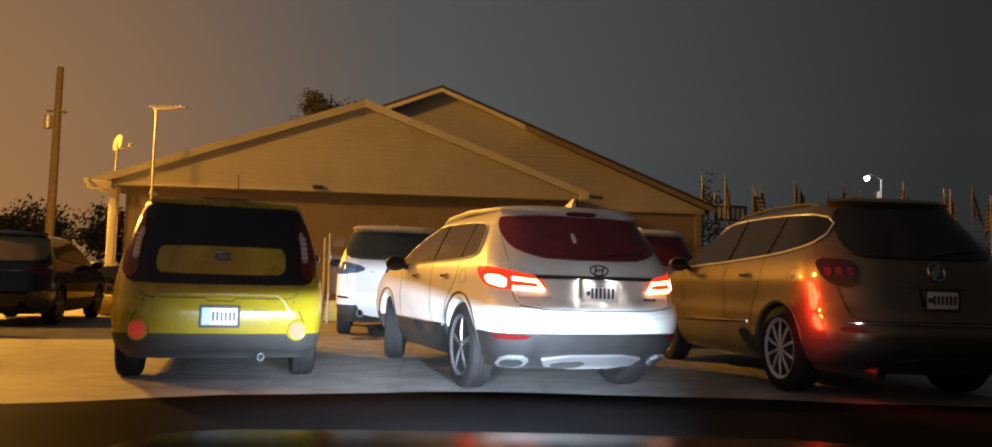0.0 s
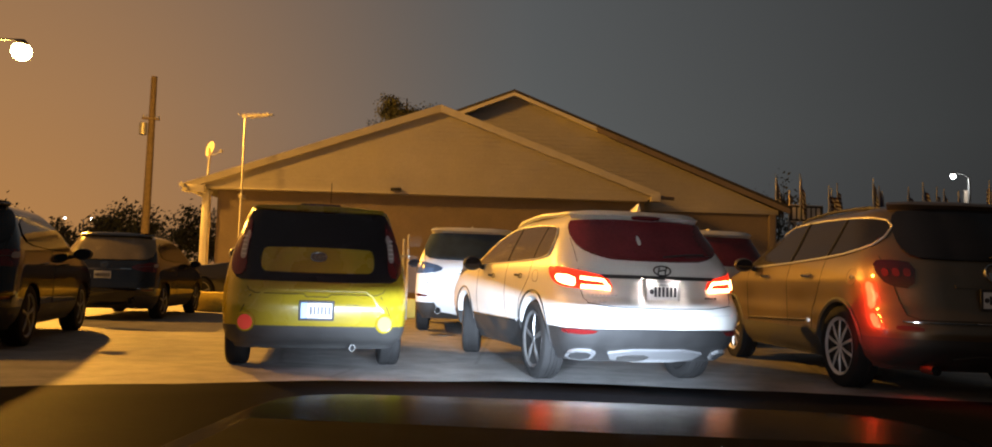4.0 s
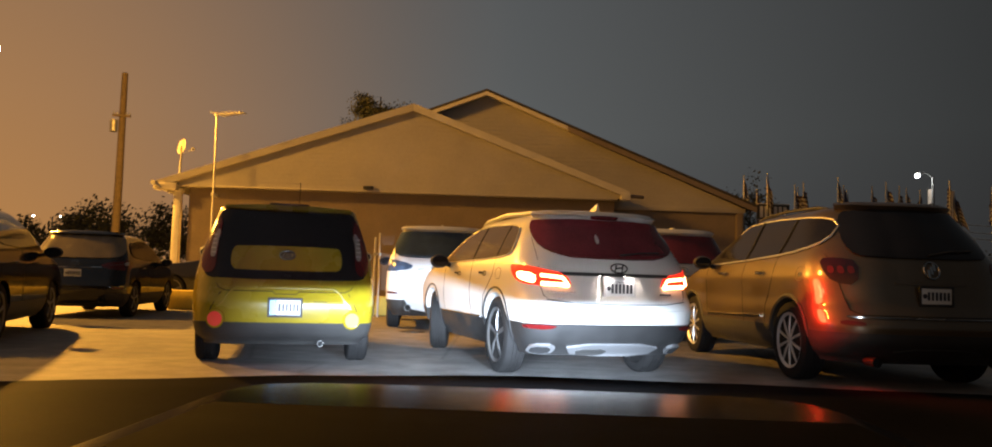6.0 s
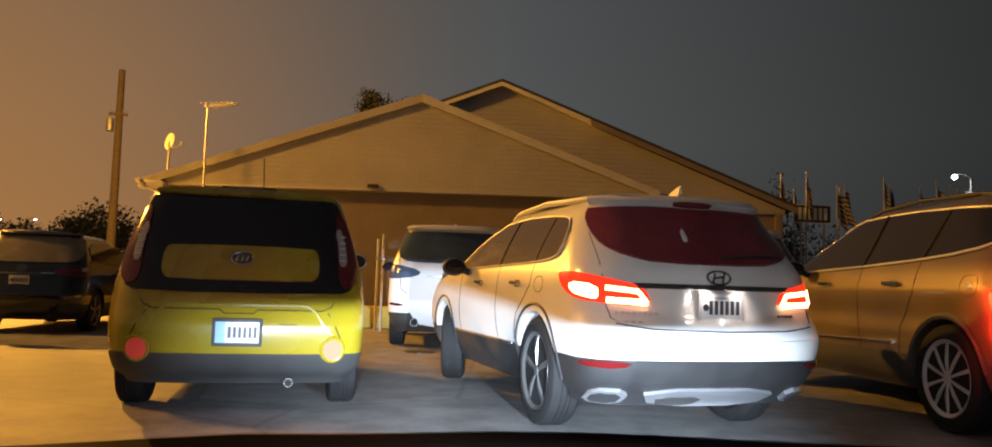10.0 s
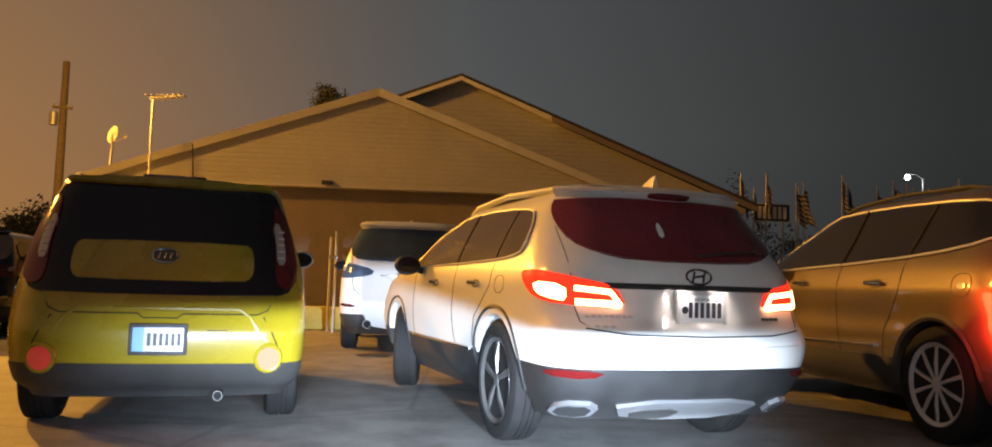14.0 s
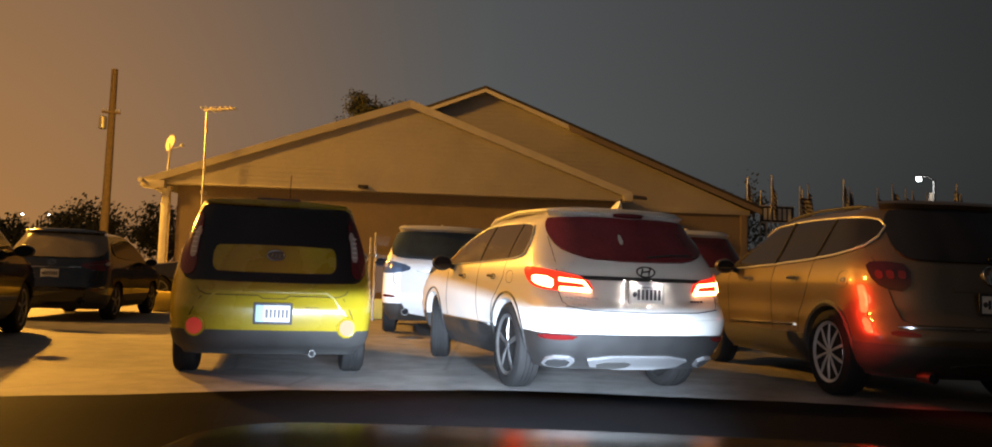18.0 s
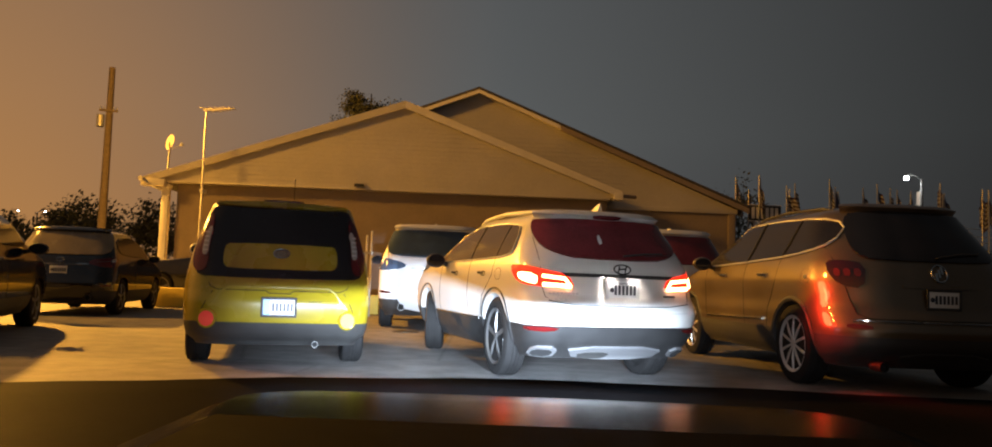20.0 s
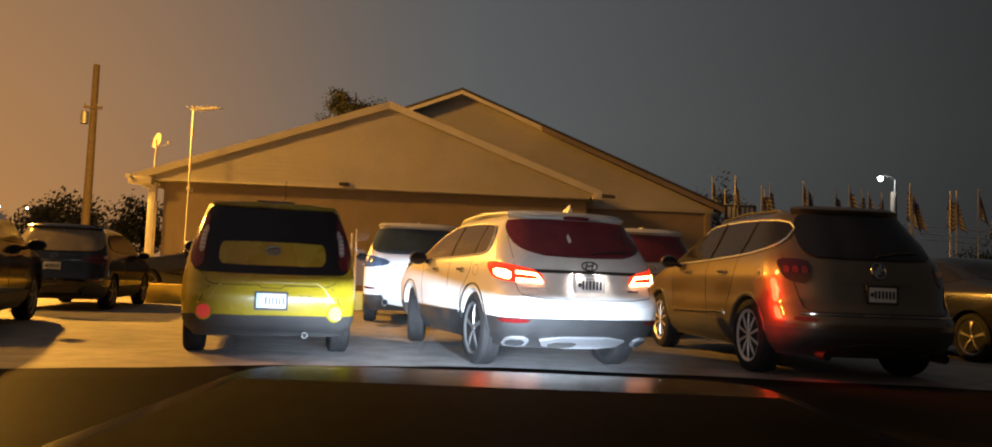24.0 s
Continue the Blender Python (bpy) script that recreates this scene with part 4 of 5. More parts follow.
def pearl_family_car(at):
    sh = Shell([
        (0.22, 0.30, 4.66, 0.80, 0.30, 0.5, 0.08), (0.32, 0.13, 4.80, 0.88, 0.36, 0.5, 0.10), (0.45, 0.03, 4.87, 0.925, 0.40, 0.5, 0.12),
        (0.58, 0.00, 4.90, 0.94, 0.42, 0.5, 0.13), (0.68, 0.03, 4.89, 0.942, 0.42, 0.5, 0.13), (0.78, 0.09, 4.84, 0.940, 0.42, 0.5, 0.13),
        (0.95, 0.13, 4.62, 0.932, 0.42, 0.5, 0.13), (1.06, 0.15, 4.2, 0.915, 0.42, 0.5, 0.14), (1.13, 0.18, 3.8, 0.895, 0.42, 0.5, 0.15),
        (1.30, 0.30, 3.35, 0.835, 0.38, 0.45, 0.16), (1.48, 0.43, 2.90, 0.755, 0.34, 0.4, 0.16), (1.58, 0.48, 2.6, 0.705, 0.32, 0.4, 0.14),
        (1.63, 0.58, 2.4, 0.64, 0.3, 0.35, 0.12), (1.665, 0.85, 2.1, 0.50, 0.25, 0.3, 0.08), (1.68, 1.2, 1.8, 0.25, 0.12, 0.15, 0.02)],
        ((0.22, 0.24), (0.43, 0.53), (0.83, 0.86), (1.035, 1.045), (1.13, 1.125), (1.57, 1.505), (1.68, 1.60)))
    car = thing("suv_car", at, "pearl-white mid-size family car with lit brake lamps, braking", "car")
    body_part(sh, car, M_PEARL, 0.42, 1.68, 64, (1.08, 3.88), 0.415, 0.945, label="pearl-white painted body")
    body_part(sh, car, M_CLAD, 0.22, 0.44, 8, (1.08, 3.88), 0.42, 0.945, "lower_bumper", "grey plastic lower bumper and sills", 0.008)
    part("rear_window", sh.patch("rear", [(-0.75, 1.565), (0.75, 1.565), (0.80, 1.49), (0.80, 1.37), (0.745, 1.25), (0.61, 1.175), (0.4, 1.13), (-0.4, 1.13), (-0.61, 1.175), (-0.745, 1.25), (-0.80, 1.37), (-0.80, 1.49)], 0.017, 0.04, 1, 12, 0.03), M_GLASSR, car, "dark rear window with the red glow painted in")
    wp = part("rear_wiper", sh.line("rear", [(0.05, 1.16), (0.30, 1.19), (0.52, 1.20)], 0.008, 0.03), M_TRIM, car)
    part("window_sticker", sh.patch("rear", [(-0.16, 1.36), (-0.13, 1.40), (-0.12, 1.30), (-0.16, 1.28)], 0.022, 0.01, 1, 2, 0.03), M_PLATE, car)
    sp = part("spoiler", sh.patch("rear", [(-0.74, 1.615), (0.74, 1.615), (0.76, 1.57), (0.16, 1.575), (0.12, 1.56), (-0.12, 1.56), (-0.16, 1.575), (-0.76, 1.57)], 0.055, 0.08, 1, 4), M_PEARL, car, "white roof spoiler")
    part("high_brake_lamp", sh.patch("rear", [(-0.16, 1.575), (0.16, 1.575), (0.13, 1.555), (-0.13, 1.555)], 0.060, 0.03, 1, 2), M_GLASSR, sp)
    em = part("emblem", sh.line("rear", [(0.018 + 0.088 * np.cos(a), 1.035 + 0.046 * np.sin(a)) for a in np.linspace(0, 2 * np.pi, 28, endpoint=False)], 0.008, 0.012, True), M_CHROME, car, "chrome oval emblem")
    part("emblem_bar", sh.line("rear", [(-0.030, 1.0), (-0.008, 1.066)], 0.008, 0.012), M_CHROME, em)
    part("emblem_bar", sh.line("rear", [(0.044, 1.003), (0.066, 1.07)], 0.008, 0.012), M_CHROME, em)
    part("emblem_bar", sh.line("rear", [(-0.02, 1.03), (0.056, 1.042)], 0.008, 0.012), M_CHROME, em)
    part("trim_strip", sh.patch("rear", [(-0.60, 0.985), (0.60, 0.985), (0.58, 0.955), (-0.58, 0.955)], 0.006, 0.02, 0, 3), M_TRIM, car, "dark strip above the plate")
    part("chrome_line", sh.line("rear", [(-0.58, 0.953), (0.58, 0.953)], 0.006, 0.008), M_CHROME, car)
    for s in (-1, 1):
        tl = part("tail_lamp", sh.patch("rear", [(s * 0.53, 0.965), (s * 0.80, 1.02), (s * 1.02, 1.06), (s * 1.24, 1.055), (s * 1.20, 0.97), (s * 1.05, 0.88), (s * 0.88, 0.845), (s * 0.47, 0.83)], 0.008, 0.03, 1, 5, 0.04), M_REDLIT, car, "red tail lamp, lit")
        part("brake_tube", sh.line("rear", [(s * 0.57, 0.925), (s * 0.78, 0.945)], 0.015, 0.012), M_BRAKE, tl, "glowing brake lamp band")
        part("brake_tube", sh.line("rear", [(s * 0.515, 0.850), (s * 0.78, 0.862)], 0.018, 0.012), M_BRAKE, tl)
        part("brake_tube", sh.line("rear", [(s * 0.515, 0.850), (s * 0.57, 0.925)], 0.013, 0.012), M_BRAKE, tl)
        part("brake_tube", sh.patch("rear", [(s * 0.83, 0.965), (s * 1.06, 0.985), (s * 1.04, 0.91), (s * 0.90, 0.872), (s * 0.83, 0.868)], 0.014, 0.02, 1, 4, 0.04), M_BRAKE, tl, "glowing brake lamp block")
        dark_gap(car, sh, "rear", [(s * 0.805, 1.36), (s * 0.80, 1.20), (s * 0.795, 1.03), (s * 0.79, 0.84), (s * 0.77, 0.74), (s * 0.70, 0.69)], r=0.0035)
        hy = part("bumper_reflector", sh.patch("rear", [(s * 0.63, 0.432), (s * 1.00, 0.432), (s * 0.99, 0.405), (s * 0.70, 0.400)], 0.02, 0.03, 1, 4), M_REDLENS, car, "narrow red bumper reflector")
        ex = part("exhaust_tip", sh.patch("rear", [(s * 0.60, 0.305), (s * 0.86, 0.305), (s * 0.88, 0.245), (s * 0.62, 0.235)], 0.03, 0.05, 1, 3), M_SKID, car, "silver trapezoid exhaust tip")
        part("exhaust_bore", sh.patch("rear", [(s * 0.64, 0.297), (s * 0.83, 0.297), (s * 0.84, 0.250), (s * 0.65, 0.246)], 0.036, 0.02, 1, 2), M_WELL, ex)
        part("plate_lamp", sh.patch("rear", [(s * 0.08, 0.946), (s * 0.14, 0.946), (s * 0.14, 0.938), (s * 0.08, 0.938)], 0.008, 0.02, 0, 2), M_PLAMP, car, "lit number plate lamp")
    part("skid_panel", sh.patch("rear", [(-0.52, 0.31), (0.52, 0.31), (0.40, 0.225), (-0.40, 0.225)], 0.026, 0.03, 1, 4), M_SKID, car, "silver skid panel")
    part("skid_recess", sh.patch("rear", [(-0.40, 0.285), (-0.05, 0.285), (-0.12, 0.235), (-0.36, 0.235)], 0.034, 0.02, 1, 3), M_CLADK, car)
    # Thin strip drawn on the glass for a reflection line
    part("glass_reflection_strip", sh.line("rear", [(0.30, 1.175), (0.62, 1.20)], 0.003, 0.02), M_TRIM, wp)
    hold = plate(car, sh, 0.832, 0.318, 0.178, M_SILVERP, off=0.026)
    part("plate_word", letters("INDIANA", 0.026), M_INK, hold, at=pose(0, -0.008, 0.058, 90, 0, 0))
    bars(car, sh, "rear", -0.74, -0.44, 0.768, 0.786, M_SILVERP, 8, 0.010, "model_bar")
    bars(car, sh, "rear", -0.70, -0.56, 0.708, 0.718, M_SILVERP, 3, 0.010, "trim_bar")
    bars(car, sh, "rear", 0.46, 0.60, 0.765, 0.782, M_INK, 4, 0.010, "trim_bar")
    part("bumper_crease", sh.line("rear", [(-0.72, 0.60), (-0.4, 0.585), (0.4, 0.585), (0.72, 0.60)], 0.004, 0.001), M_SILVERP, car)
    dark_gap(car, sh, "rear", [(-0.75, 0.70), (-0.5, 0.665), (0, 0.655), (0.5, 0.665), (0.75, 0.70)], r=0.005)

    def side(s, m):
        win = [(0.72, 1.20), (0.78, 1.46), (1.0, 1.52), (1.9, 1.555), (2.45, 1.52), (3.45, 1.13), (3.3, 1.10), (1.4, 1.13), (0.9, 1.15)]
        part("side_window", sh.patch(m, win, 0.012, 0.03, 1, 10, 0.04), M_GLASSW, car, "side windows with gold light painted into the glass")
        part("window_trim", sh.line(m, win, 0.007, 0.013, True, 1), M_SILVERP, car, "chrome window surround")
        part("pillar", sh.line(m, [(1.98, 1.54), (2.03, 1.12)], 0.009, 0.012), M_WELL, car)
        part("pillar", sh.line(m, [(1.13, 1.52), (1.18, 1.14)], 0.006, 0.012), M_WELL, car)
        for y in (1.42, 2.45):
            h = part("door_handle", sh.line(m, [(y, 0.955), (y + 0.2, 0.965)], 0.016, 0.022), M_CHROME, car)
            part("handle_recess", sh.patch(m, [(y + 0.02, 0.99), (y + 0.17, 0.99), (y + 0.17, 0.93), (y + 0.02, 0.93)], 0.004, 0.012, 2, 3), M_TRIM, h)
        dark_gap(car, sh, m, [(2.03, 1.12), (2.05, 0.75), (1.98, 0.45)])
        dark_gap(car, sh, m, [(1.20, 1.12), (1.22, 0.95), (1.50, 0.70), (1.55, 0.46)])
        dark_gap(car, sh, m, [(3.22, 1.10), (3.25, 0.75), (3.2, 0.45)])
        part("sill_strip", sh.line(m, [(1.6, 0.43), (3.3, 0.43)], 0.012, 0.010), M_CHROME, car)
        arch = [(1.08 + 0.43 * np.cos(a), 0.375 + 0.43 * np.sin(a)) for a in np.linspace(-0.15, np.pi + 0.15, 20)]
        part("arch_trim", sh.line(m, arch, 0.011, 0.003), M_CLAD, car)
        arch = [(3.88 + 0.43 * np.cos(a), 0.375 + 0.43 * np.sin(a)) for a in np.linspace(-0.15, np.pi + 0.15, 20)]
        part("arch_trim", sh.line(m, arch, 0.011, 0.003), M_CLAD, car)
        part("roof_rail", tube([(s * 0.62, 0.66, 1.52), (s * 0.635, 0.82, 1.572), (s * 0.65, 1.6, 1.600), (s * 0.64, 2.3, 1.572), (s * 0.62, 2.5, 1.53)], 0.024, 8), M_SILVERP, car, "silver roof rail")
        mirror_part(car, (s * 1.06, 3.05, 1.12), s, M_INK)
        part("fuel_flap" if s < 0 else "fender_seam", sh.line(m, [(0.95, 1.02), (1.12, 1.02), (1.12, 0.90), (0.95, 0.90)], 0.003, 0.0, True, 1), M_CLAD, car)

    both(side)
    fin = bmesh.new()
    vs = [fin.verts.new(p) for p in ((-0.045, 0.60, 1.545), (0.045, 0.60, 1.545), (0.034, 0.90, 1.56), (-0.034, 0.90, 1.56), (0.0, 0.60, 1.685), (0.0, 0.66, 1.672))]
    for q in ((0, 1, 4), (1, 2, 5, 4), (2, 3, 5), (3, 0, 4, 5), (3, 2, 1, 0)):
        fin.faces.new([vs[k] for k in q])
    part("shark_fin", fin, M_PEARL, car, "white shark-fin aerial", smooth=False)
    part("windscreen", sh.patch("front", [(-0.7, 1.16), (0.7, 1.16), (0.58, 1.56), (-0.58, 1.56)], 0.004, 0.012, 1, 4), M_GLASS, car)
    for x in (-0.815, 0.815):
        add_wheel(car, x, 1.08, "five", 0.375, 0.235)
        add_wheel(car, x, 3.88, "five", 0.375, 0.235, -18)
    return car


def taupe_family_car(at):
    sh = Shell([
        (0.24, 0.30, 4.90, 0.84, 0.35, 0.55, 0.10), (0.34, 0.12, 5.02, 0.93, 0.52, 0.55, 0.16), (0.46, 0.02, 5.10, 0.975, 0.60, 0.55, 0.16),
        (0.58, 0.00, 5.12, 0.99, 0.64, 0.55, 0.17), (0.68, 0.05, 5.10, 0.992, 0.66, 0.55, 0.17), (0.80, 0.12, 5.02, 0.985, 0.66, 0.55, 0.18),
        (1.00, 0.16, 4.70, 0.995, 0.66, 0.55, 0.19), (1.10, 0.19, 4.40, 0.975, 0.64, 0.55, 0.20), (1.19, 0.23, 4.0, 0.945, 0.62, 0.55, 0.22),
        (1.38, 0.38, 3.55, 0.85, 0.58, 0.5, 0.24), (1.60, 0.58, 3.0, 0.75, 0.52, 0.45, 0.24), (1.71, 0.66, 2.7, 0.69, 0.44, 0.4, 0.22),
        (1.765, 0.80, 2.45, 0.60, 0.35, 0.35, 0.18), (1.80, 1.1, 2.2, 0.50, 0.3, 0.3, 0.10), (1.815, 1.4, 1.9, 0.25, 0.12, 0.15, 0.02)],
        ((0, 0), (1.6, 1.6), (1.815, 1.765)))
    car = thing("large_suv_car", at, "dark taupe full-size family car with chrome wheels, parked", "car")
    body_part(sh, car, M_BROWN, 0.50, 1.815, 62, (1.07, 4.09), 0.425, 0.995, label="dark taupe metallic body")
    # Dark bumper skin raised to 0.52, so it also paints shade on the sides
    body_part(sh, car, M_CLADK, 0.24, 0.52, 10, (1.07, 4.09), 0.43, 0.995, "lower_bumper", "dark plastic lower bumper", 0.008)
    part("rear_window", sh.patch("rear", [(-0.56, 1.70), (0.56, 1.70), (0.66, 1.60), (0.73, 1.40), (0.71, 1.25), (0.58, 1.20), (-0.58, 1.20), (-0.71, 1.25), (-0.73, 1.40), (-0.66, 1.60)], 0.017, 0.04, 1, 12, 0.03), M_GLASS, car, "black wraparound rear window")
    part("rear_wiper", sh.line("rear", [(0.0, 1.22), (0.25, 1.26), (0.48, 1.27)], 0.008, 0.03), M_TRIM, car)
    part("spoiler", sh.patch("rear", [(-0.62, 1.745), (0.62, 1.745), (0.66, 1.70), (-0.66, 1.70)], 0.06, 0.09, 1, 4), M_BROWN, car)
    em = part("emblem", sh.line("rear", [(0.075 * np.cos(a), 1.095 + 0.075 * np.sin(a)) for a in np.linspace(0, 2 * np.pi, 24, endpoint=False)], 0.008, 0.010, True), M_CHROME, car, "round chrome emblem")
    for k in (-0.03, 0.0, 0.03):
        part("emblem_shield", sh.patch("rear", [(k - 0.014, 1.095 + k + 0.035), (k + 0.014, 1.095 + k + 0.035), (k + 0.010, 1.06 + k), (k - 0.010, 1.06 + k)], 0.012, 0.015, 0, 2), M_CHROME, em)
    part("chrome_strip", sh.patch("rear", [(-0.36, 0.985), (0.36, 0.985), (0.36, 0.96), (-0.36, 0.96)], 0.012, 0.02, 0, 2), M_BROWN, car)
    plate(car, sh, 0.865, frame_m=M_TRIM, off=0.02)
    for s in (-1, 1):
        # Left lens darker; right one lighter, with the light on it painted in
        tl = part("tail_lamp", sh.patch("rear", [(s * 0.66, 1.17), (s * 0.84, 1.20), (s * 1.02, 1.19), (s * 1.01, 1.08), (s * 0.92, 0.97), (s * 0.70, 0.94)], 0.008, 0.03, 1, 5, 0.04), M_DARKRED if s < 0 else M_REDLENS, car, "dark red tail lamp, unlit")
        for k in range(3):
            part("lamp_cell", sh.patch("rear", [(s * (0.71 + 0.09 * k), 1.12), (s * (0.77 + 0.09 * k), 1.12), (s * (0.77 + 0.09 * k), 1.05), (s * (0.71 + 0.09 * k), 1.05)], 0.013, 0.012, 1, 2), M_REDLENS if s < 0 else M_CELLGLINT, tl)
        dark_gap(car, sh, "rear", [(s * 0.98, 1.35), (s * 0.93, 1.20), (s * 0.86, 0.95), (s * 0.80, 0.72), (s * 0.70, 0.68)], r=0.006)
        part("bumper_reflector", sh.patch("rear", [(s * 0.70, 0.62), (s * 0.92, 0.63), (s * 0.92, 0.585), (s * 0.70, 0.58)], 0.008, 0.02, 1, 3), M_REDLENS, car)
        exhaust(car, s * 0.62, 0.12, 0.27, 0.045)
    part("bumper_chrome", sh.line("rear", [(-0.85, 0.66), (-0.4, 0.655), (0.4, 0.655), (0.85, 0.66)], 0.010, 0.006), M_CHROME, car, "thin chrome bumper line")
    dark_gap(car, sh, "rear", [(-0.70, 0.68), (0.70, 0.68)], r=0.006)
    part("skid_panel", sh.patch("rear", [(-0.45, 0.40), (0.45, 0.40), (0.36, 0.27), (-0.36, 0.27)], 0.02, 0.03, 1, 3), M_CLADK, car)

    def side(s, m):
        win = [(0.62, 1.36), (0.68, 1.56), (0.95, 1.62), (2.0, 1.665), (2.75, 1.62), (3.75, 1.19), (3.6, 1.16), (1.7, 1.22), (0.85, 1.28)]
        part("side_window", sh.patch(m, win, 0.012, 0.03, 1, 10, 0.04), M_GLASS, car, "dark side windows")
        part("window_trim", sh.line(m, win, 0.010, 0.013, True, 1), M_SILVERP, car, "chrome window surround")
        part("pillar", sh.line(m, [(2.18, 1.65), (2.25, 1.20)], 0.016, 0.012), M_WELL, car)
        part("pillar", sh.line(m, [(1.30, 1.62), (1.40, 1.25)], 0.013, 0.012), M_WELL, car)
        for y in (1.62, 2.75):
            h = part("door_handle", sh.line(m, [(y, 1.05), (y + 0.21, 1.055)], 0.017, 0.024), M_CHROME, car)
            part("handle_recess", sh.patch(m, [(y + 0.02, 1.09), (y + 0.18, 1.09), (y + 0.18, 1.02), (y + 0.02, 1.02)], 0.003, 0.012, 2, 3), M_TRIM, h)
        dark_gap(car, sh, m, [(2.26, 1.20), (2.28, 0.80), (2.2, 0.42)])
        dark_gap(car, sh, m, [(1.42, 1.24), (1.44, 1.0), (1.62, 0.72), (1.65, 0.42)])
        dark_gap(car, sh, m, [(3.5, 1.16), (3.5, 0.80), (3.42, 0.42)])
        # Dark bands paint the shade that lies round the wheels
        for cy in (1.07, 4.09):
            arch = [(cy + 0.445 * np.cos(a), 0.385 + 0.445 * np.sin(a)) for a in np.linspace(0.15, np.pi - 0.15, 18)]
            part("arch_trim", sh.line(m, arch, 0.026, -0.008), M_CLADK, car, "dark band painting the shade round the wheel arch")
        part("door_strip", sh.line(m, [(1.72, 0.60), (2.5, 0.575), (3.4, 0.56)], 0.016, 0.008), M_CHROME, car, "chrome door strip")
        part("roof_rail", tube([(s * 0.60, 0.95, 1.70), (s * 0.615, 1.15, 1.735), (s * 0.625, 1.9, 1.752), (s * 0.615, 2.5, 1.722), (s * 0.60, 2.7, 1.69)], 0.017, 8), M_TRIM, car, "dark roof rail")
        mirror_part(car, (s * 1.12, 3.30, 1.20), s, M_BROWN)
        part("fuel_flap", sh.line(m, [(0.70, 1.12), (0.88, 1.12), (0.88, 0.97), (0.70, 0.97)], 0.003, 0.0, True, 2), M_TRIM, car)

    both(side)
    # Chrome chip that paints a lamp's glint on the left flank
    part("flank_glint", sh.patch("left", [(0.74, 1.06), (0.82, 1.06), (0.82, 1.02), (0.74, 1.02)], 0.006, 0.01, 1, 2, 0.02), M_CHROME, car)
    part("windscreen", sh.patch("front", [(-0.75, 1.24), (0.75, 1.24), (0.62, 1.66), (-0.62, 1.66)], 0.004, 0.012, 1, 4), M_GLASS, car)
    for x in (-0.86, 0.86):
        for y in (1.07, 4.09):
            add_wheel(car, x, y, "ten", 0.385, 0.25)
    return car


def plain_suv(at, name, label, paint, glass, clad, rail=True):
    """A smaller family car: rear window, slanted lamps, dark lower bumper, rails."""
    sh = Shell([
        (0.22, 0.28, 4.30, 0.80, 0.30, 0.5, 0.08), (0.33, 0.10, 4.44, 0.88, 0.36, 0.5, 0.10), (0.48, 0.02, 4.50, 0.92, 0.38, 0.5, 0.12),
        (0.62, 0.00, 4.52, 0.93, 0.40, 0.5, 0.13), (0.74, 0.05, 4.50, 0.93, 0.40, 0.5, 0.13), (0.95, 0.12, 4.25, 0.925, 0.40, 0.5, 0.13),
        (1.06, 0.15, 3.9, 0.905, 0.40, 0.5, 0.14), (1.14, 0.19, 3.5, 0.885, 0.40, 0.5, 0.15), (1.32, 0.32, 3.1, 0.82, 0.36, 0.45, 0.16),
        (1.52, 0.47, 2.65, 0.735, 0.32, 0.4, 0.15), (1.60, 0.52, 2.4, 0.69, 0.30, 0.4, 0.13), (1.65, 0.64, 2.2, 0.61, 0.28, 0.35, 0.10),
        (1.68, 0.9, 1.95, 0.45, 0.2, 0.3, 0.06), (1.69, 1.2, 1.7, 0.2, 0.1, 0.12, 0.02)])
    car = thing(name, at, label, "car")
    body_part(sh, car, paint, 0.46, 1.69, 48, (0.95, 3.6), 0.40, 0.93, label="painted body")
    body_part(sh, car, clad, 0.22, 0.48, 7, (0.95, 3.6), 0.405, 0.93, "lower_bumper", "dark plastic lower bumper", 0.008)
    part("rear_window", sh.patch("rear", [(-0.78, 1.595), (0.78, 1.595), (0.86, 1.52), (0.88, 1.32), (0.80, 1.19), (0.5, 1.155), (-0.5, 1.155), (-0.80, 1.19), (-0.88, 1.32), (-0.86, 1.52)], 0.017, 0.04, 1, 11, 0.03), glass, car, "dark rear window")
    part("spoiler", sh.patch("rear", [(-0.72, 1.635), (0.72, 1.635), (0.76, 1.59), (-0.76, 1.59)], 0.07, 0.10, 1, 3), paint, car)
    for s in (-1, 1):
        tl = part("tail_lamp", sh.patch("rear", [(s * 0.48, 1.05), (s * 0.86, 1.13), (s * 1.18, 1.13), (s * 1.15, 0.96), (s * 0.92, 0.92), (s * 0.52, 0.965)], 0.008, 0.03, 1, 4, 0.05), M_REDLENS if paint is not M_WHITE else M_GLASSB, car, "slanted smoked tail lamp, unlit")
        part("lamp_band", sh.line("rear", [(s * 0.62, 1.03), (s * 0.98, 1.055)], 0.005, 0.009), M_TRIM, tl)
        dark_gap(car, sh, "rear", [(s * 0.86, 1.3), (s * 0.80, 1.10), (s * 0.76, 0.80), (s * 0.66, 0.72)], r=0.006)
        exhaust(car, s * 0.55, 0.08, 0.36, 0.055)
    part("bumper_insert", sh.patch("rear", [(-0.64, 0.60), (0.64, 0.60), (0.60, 0.45), (0.44, 0.31), (-0.44, 0.31), (-0.60, 0.45)], 0.022, 0.04, 1, 6), paint, car, "painted bumper insert")
    part("bumper_panel", sh.patch("rear", [(-0.26, 0.60), (0.26, 0.60), (0.24, 0.54), (-0.24, 0.54)], 0.030, 0.02, 1, 3), clad, car, "dark panel in the bumper")
    part("trim_strip", sh.line("rear", [(-0.40, 0.97), (0.40, 0.97)], 0.010, 0.008), M_CHROME, car)
